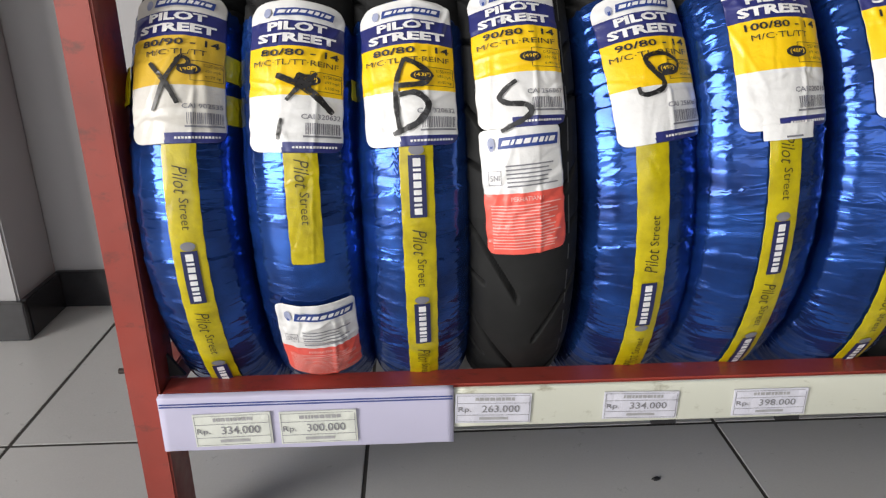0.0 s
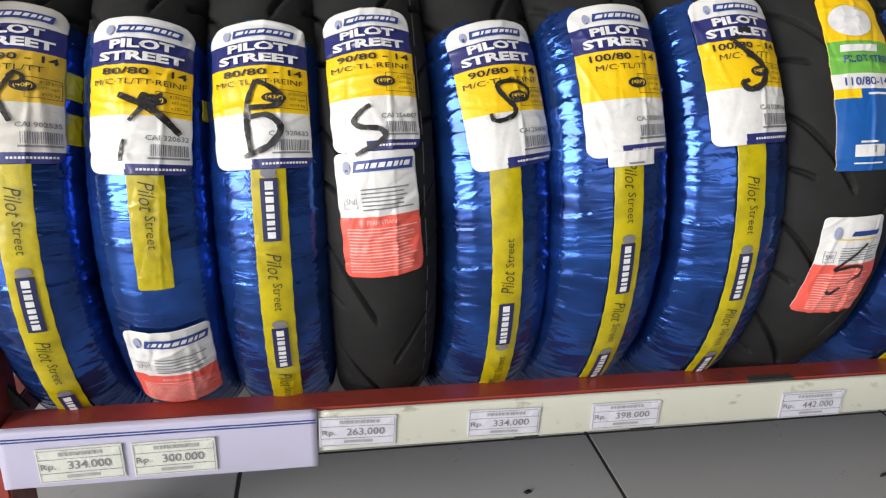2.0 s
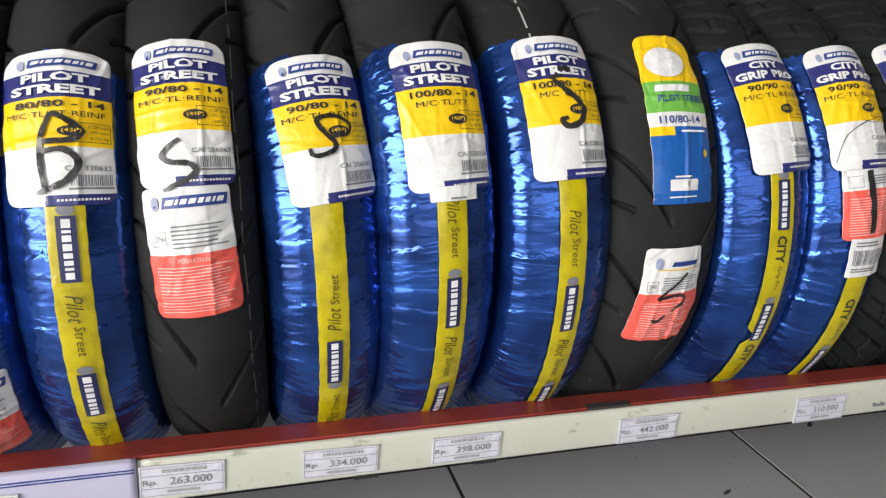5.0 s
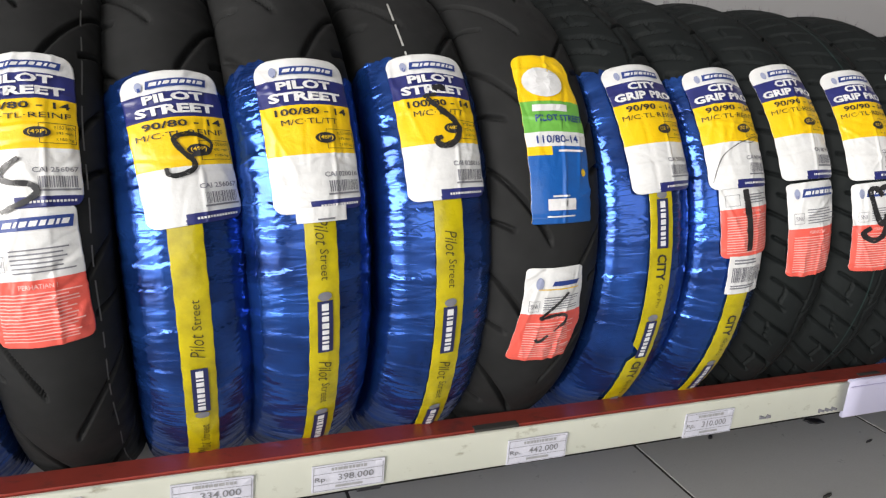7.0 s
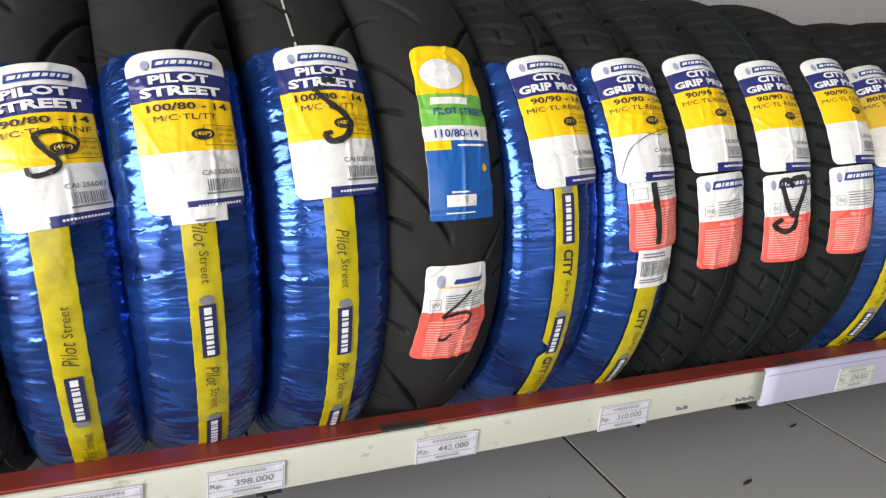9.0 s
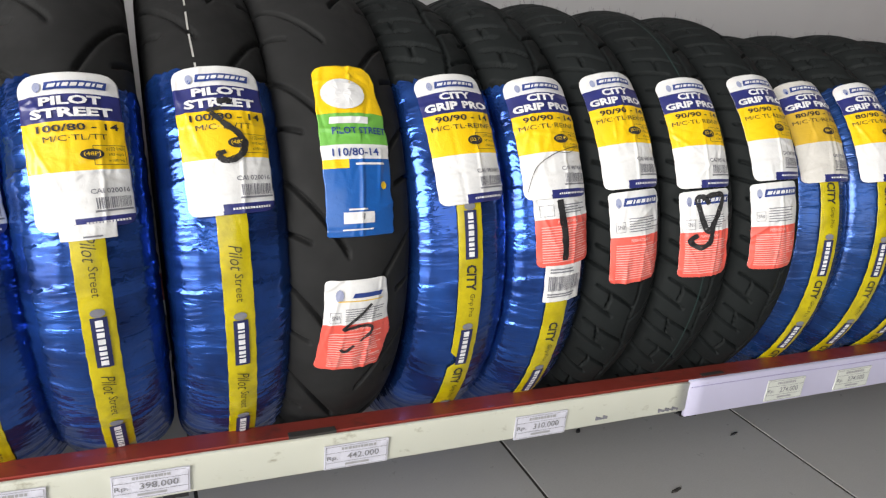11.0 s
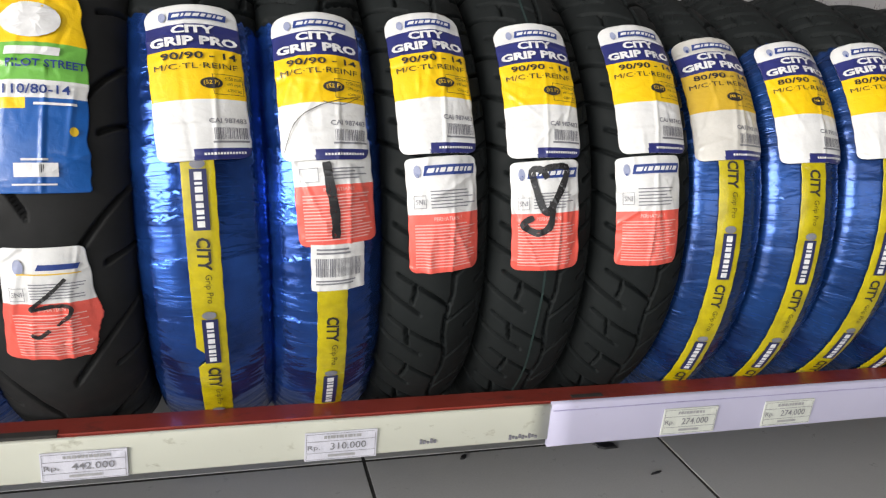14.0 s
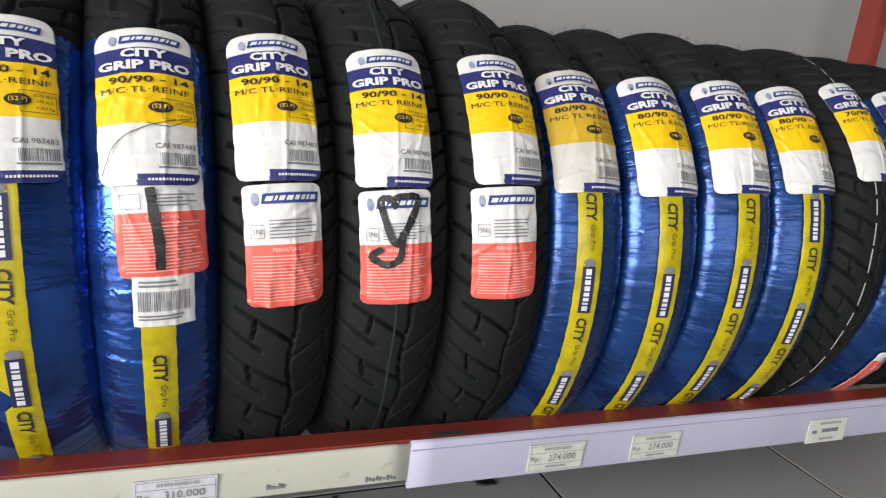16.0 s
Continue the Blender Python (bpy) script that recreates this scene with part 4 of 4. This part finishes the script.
HOLD = []
for i, (x, half, dia, lean, front, yaw, up, words, size, spec, code, rating, top, low, shift, turn, mark, filmed, tread) in enumerate(ROW):
    bits = {1: ", low notice", 4: ", crooked label", 8: ", barcode sticker", 12: ", covered label"}.get(i, "")
    wheel, tyre = tyre_at(x, half, dia, lean, (BLUE if filmed else BARE) + size.split(" ")[0] + bits, front, yaw, up)
    HOLD.append((wheel, tyre))
    rub = RUBBER_GREEN if tread is groove_city else RUBBER
    casing(wheel, tyre, tread, top - 3 if filmed else -46, rub, 0.0020 if filmed else 0.00115, 67 if filmed else 109)
    if filmed:
        wheel.film = 0.0026
        wrap(wheel, tyre, top - 0.5, i * 7 + 3, 0.45 if i >= 12 else 0.65 if i in (1, 7) else 1.0, FILM_DULL if i >= 12 else FILM)
    if i in NOTICES:
        nt, nl, ns, nr, share, scrawl = NOTICES[i]
        notice_label(wheel, tyre, nt, nl, ns, nr, i, share, mark=scrawl, hide_logo=i == 8)
    if i in TAPES:
        tt, phase, way, ts = TAPES[i]
        strip(wheel, tyre, tt + 1, -6.5 if i == 1 else -58, ts, 0, i, "street" if words is STREET else "city", phase, way, tear=notched if i == 7 else None)
    # dull: tyre 0 has left-end shade in its paper colour, tyre 12 lies under film
    main_label(wheel, tyre, words, size, spec, code, rating, top, low, shift, turn, i, mark, dull=i in (0, 12))

# barcode sticker
wheel, tyre = HOLD[8]
sh = Sheet(wheel, 0.041, radians(8.5) * wheel.R, 3.0, 0.005, 0, 0.0020, 3, 0.5)
stick = sh.body("barcode_sticker", tyre, lambda x, y: np.zeros(len(x), int), [WHITE], 0.0006, 0.0006, label="white barcode sticker")
pr = Print()
rng = random.Random(5)
pr.of("barcode").barcode(INK_GREY, -0.017, 0.011, 0.017, 0.026, rng)
pr.lines(INK_GREY, -0.016, 0.003, 0.010, 0.009, 2, 0.5, rng)
pr.lines(INK_GREY, -0.017, 0.029, 0.016, 0.034, 2, 0.5, rng)
sh.ink(pr, stick)
# small white tab under a size label
wheel, tyre = HOLD[5]
sh = Sheet(wheel, 0.036, radians(2.5) * wheel.R, 13.3, 0.005, 0, 0.0032, 9, 0.3)
tab = sh.body("paper_tab", tyre, lambda x, y: np.zeros(len(x), int), [WHITE], 0.0006, 0.0006, label="small white paper tab")
pr = Print()
pr.bar(INK_GREY, -0.004, 0.0085, 0.008, 0.0098)
sh.ink(pr, tab)


def bits_of_tape(i, a, top, low, width, kind):
    wheel, tyre = HOLD[i]
    sh = Sheet(wheel, width, radians(top - low) * wheel.R, top, a, 0, 0.0008, i + 40, 0.5)
    return sh.body("folded_label", tyre, lambda x, y: np.zeros(len(x), int), [kind], 0.001, 0.001, label="yellow label edge folded round the side")


for i, a, top, low in ((0, 0.046, 33, 28), (0, 0.046, 25.5, 20), (0, -0.046, 31, 24), (1, 0.054, 27, 23)):
    bits_of_tape(i, a, top, low, 0.018, OLIVE)

# the wide tyre with a coloured label
wheel, tyre = tyre_at(0.441, 0.0590, 0.532, -0.025, "wide bare black motorcycle tyre with a yellow, green and blue label", -0.023, 2.2, 0.001)
HOLD.append((wheel, tyre))
casing(wheel, tyre, groove_street, -46, RUBBER, 0.00115, 109)
H = radians(42.5 - 9.5) * wheel.R
sh = Sheet(wheel, 0.061, H, 42.8, 0.0035, 0, 0.0020, 21, 2.0)


def slanted(x, y):
    """The right edge slopes at the head and is crumpled all the way down."""
    head = np.clip(1 - y / (0.30 * H), 0, 1)
    wave = 0.0010 * np.sin(y * 150) * np.sin(y * 57 + 1) + 0.0004 * np.sin(y * 330 + 2 * np.sin(y * 90))
    return np.where(x > 0, x * (1 - 0.26 * head) + wave * x / 0.029, x * (1 - 0.06 * head) + wave * 0.3 * x / 0.029), y


def bright_zones(x, y):
    z = np.full(len(x), 2)
    z[y < 0.30 * H] = 0
    z[(y > 0.30 * H) & (y < 0.485 * H)] = 1
    z[(y > 0.485 * H) & (y < 0.57 * H)] = 3
    z[(y > 0.57 * H) & (y < 0.62 * H) & (x < -0.008)] = 0
    return z


lab = sh.body("label", tyre, bright_zones, [YELLOW, GREEN, AZURE, WHITE], 0.010, 0.002, tear=slanted, label="crumpled yellow, green and blue size label")
pr = Print()
W = 0.058
pr.of("pale_emblem").disc(INK_WHITE, -0.10 * W, 0.185 * H, 0.33 * W, 0.095 * H)
pr.of("small_print")
pr.bar(INK_WHITE, -0.36 * W, 0.325 * H, 0.22 * W, 0.365 * H, 0.0005, 6)
pr.text(INK_BLUE, "PILOT STREET", 0.08 * W, 0.405 * H, 0.04 * H, 0.84 * W, 0.02)
pr.text(INK_BLUE, "110/80-14", -0.02 * W, 0.528 * H, 0.045 * H, 0.7 * W, 0.015)
pr.bar(INK_WHITE, -0.28 * W, 0.862 * H, 0.18 * W, 0.925 * H, 0, 5)
rng = random.Random(8)
pr.barcode(INK, -0.23 * W, 0.870 * H, 0.13 * W, 0.905 * H, rng)
pr.bar(INK_WHITE, -0.2 * W, 0.842 * H, 0.08 * W, 0.852 * H, 0, 4)
pr.bar(INK_WHITE, -0.3 * W, 0.955 * H, 0.16 * W, 0.963 * H, 0, 5)
pr.bar(INK_WHITE, -0.05 * W, 0.59 * H, 0.4 * W, 0.602 * H, 0, 5)
pr.disc(INK_YELLOW, 0.36 * W, 0.72 * H, 0.05 * W, 0.022 * H)
sh.ink(pr, lab)


def torn(x, y):
    """One edge bulges and ends ragged; the opposite lower corner flares."""
    bulge = 0.17 * np.exp(-((y - 0.056) / 0.012) ** 2) - 0.10 * np.clip((y - 0.072) / 0.02, 0, 1) - 0.10 * np.exp(-((y - 0.004) / 0.012) ** 2)
    ragged = 0.02 * np.sin(y * 900) * np.sin(y * 370) * (y > 0.048)
    return np.where(x > 0, x * (1 + bulge + ragged), x) + 0.10 * np.clip(y - 0.035, 0, 1) * np.clip(x / 0.03, -1, 0), y


notice_label(wheel, tyre, 1.5, -19, 0.0, 0, 31, 0.46, 0.060, "slim", [([(0.20, 0.25), (0.0, 0.38), (-0.20, 0.50), (0.02, 0.475), (0.21, 0.49), (0.20, 0.56), (0.06, 0.65)], 0.0030), ([(-0.03, 0.69), (-0.16, 0.755), (-0.23, 0.72)], 0.0032)], torn)

# tyres beyond, and chalk lines
for x in (1.585, 1.667, 1.749):
    wheel, tyre = tyre_at(x, 0.039, 0.482, 0.0, "bare black motorcycle tyre at the end of the row", -0.03, -4.0, 0.018)
    HOLD.append((wheel, tyre))
    casing(wheel, tyre, groove_city, -40, RUBBER_GREEN, 0.0024, 61)


def chalk(i, a, top, low, width, name, material, label, dashes):
    wheel, tyre = HOLD[i]
    rng = np.random.default_rng(i + 50)
    v, f = [], []
    s, end = -radians(top) * wheel.R, -radians(low) * wheel.R
    while s < end:
        ln = rng.uniform(0.012, 0.035) if dashes else end - s
        n = max(3, int(ln / 0.004))
        ss = np.linspace(s, s + ln, n)
        aa = a + 0.0006 * np.sin(ss * 60)
        p = np.concatenate([wheel.place(aa - width / 2, ss, np.full(n, 0.0004)), wheel.place(aa + width / 2, ss, np.full(n, 0.0004))])
        b = len(v)
        v.extend(p.tolist())
        f.extend([(b + k, b + n + k, b + n + k + 1, b + k + 1) for k in range(n - 1)])
        s += ln + rng.uniform(0.003, 0.012)
    mesh_object(name, v, f, [material], tyre, label)


chalk(16, -0.006, 88, -50, 0.0016, "chalk_line", CHALK, "broken white chalk line", True)
chalk(6, -0.012, 75, 43, 0.0016, "chalk_line", CHALK, "white chalk line", True)
chalk(3, 0.036, 60, -50, 0.0012, "mould_line", PALE, "faint pale mould line", True)
chalk(10, -0.004, 75, -50, 0.002, "mould_line", GREEN_LINE, "faint green line round the tread", False)


def hairs(i, top, low, count):
    wheel, tyre = HOLD[i]
    rng = np.random.default_rng(i)
    v, f = [], []
    for _ in range(count):
        a = rng.uniform(-0.9, 0.9) * wheel.arc[-1]
        s = -radians(rng.uniform(low, top)) * wheel.R
        ln, d = rng.uniform(0.004, 0.009), 0.0003
        p = wheel.place([a - d, a + d, a, a + rng.uniform(-0.002, 0.002)], [s, s, s + d, s + rng.uniform(-0.002, 0.002)], [-0.0005, -0.0005, -0.0005, ln])
        b = len(v)
        v.extend(p.tolist())
        f.extend([(b, b + 1, b + 3), (b + 1, b + 2, b + 3), (b + 2, b, b + 3)])
    tagged(mesh_object("rubber_hairs", v, f, [RUBBER], tyre, "short moulding hairs"), kind="stuff")


for i in (9, 10, 11, 12, 13, 14, 15, 16, 17, 19):
    hairs(i, 120, 60, 150)

# ---- scraps on the floor ----


def scrap(x, y, sx, sy, turn, material, label):
    bm = bmesh.new()
    n = 11
    ring = []
    rng = random.Random(int(x * 991))
    for k in range(n):
        r = rng.uniform(0.6, 1.0)
        ring.append((sx * r * math.cos(k * 6.283 / n), sy * r * math.sin(k * 6.283 / n)))
    lo = [bm.verts.new((p[0], p[1], 0)) for p in ring]
    hi = [bm.verts.new((p[0] * 0.85, p[1] * 0.85, 0.0022)) for p in ring]
    bm.faces.new(lo[::-1])
    bm.faces.new(hi)
    for k in range(n):
        bm.faces.new((lo[k], lo[(k + 1) % n], hi[(k + 1) % n], hi[k]))
    ob = part("scrap", bm, material)
    ob.matrix_world = pose(x, y, 0.0002, 0, 0, turn)
    return tagged(ob, label, "scrap", "scraps on the floor")


scrap(0.22, 0.085, 0.006, 0.003, 10, DARK, "small dark scrap on the floor tile")
scrap(1.06, 0.169, 0.020, 0.010, -10, DARK, "black scrap of rubber on the floor tile")
scrap(0.911, 0.013, 0.012, 0.003, 15, GROUT, "smear of dried dirt on the floor tile")
scrap(1.096, 0.101, 0.010, 0.0016, 12, DARK, "thin dark shred on the floor tile")
scrap(0.860, 0.171, 0.008, 0.004, 40, DARK, "small dark scrap on the floor tile")
scrap(0.637, 0.062, 0.008, 0.002, 20, GROUT, "smear of dried dirt on the floor tile")

# ---- floor tiles ----
PITCH, JOINT = 0.412, 0.0042
tile_bm = box(-(PITCH - JOINT) / 2, (PITCH - JOINT) / 2, -(PITCH - JOINT) / 2, (PITCH - JOINT) / 2, -0.009, 0.0, 0.0006)
tile_mesh = bpy.data.meshes.new("tile")
tile_bm.to_mesh(tile_mesh)
tile_bm.free()
tile_mesh.materials.append(TILE)
ox, oy = -0.089 - PITCH / 2, 0.183 - PITCH / 2
for i in range(-6, 13):
    for j in range(-12, 2):
        cx, cy = ox + i * PITCH, oy + j * PITCH
        if X0 - 0.2 < cx < X1 + 0.2 and Y0 - 0.2 < cy < Y1 + 0.2:
            t = new("tile", tile_mesh)
            t.location = (cx, cy, 0)
            t.parent = floor
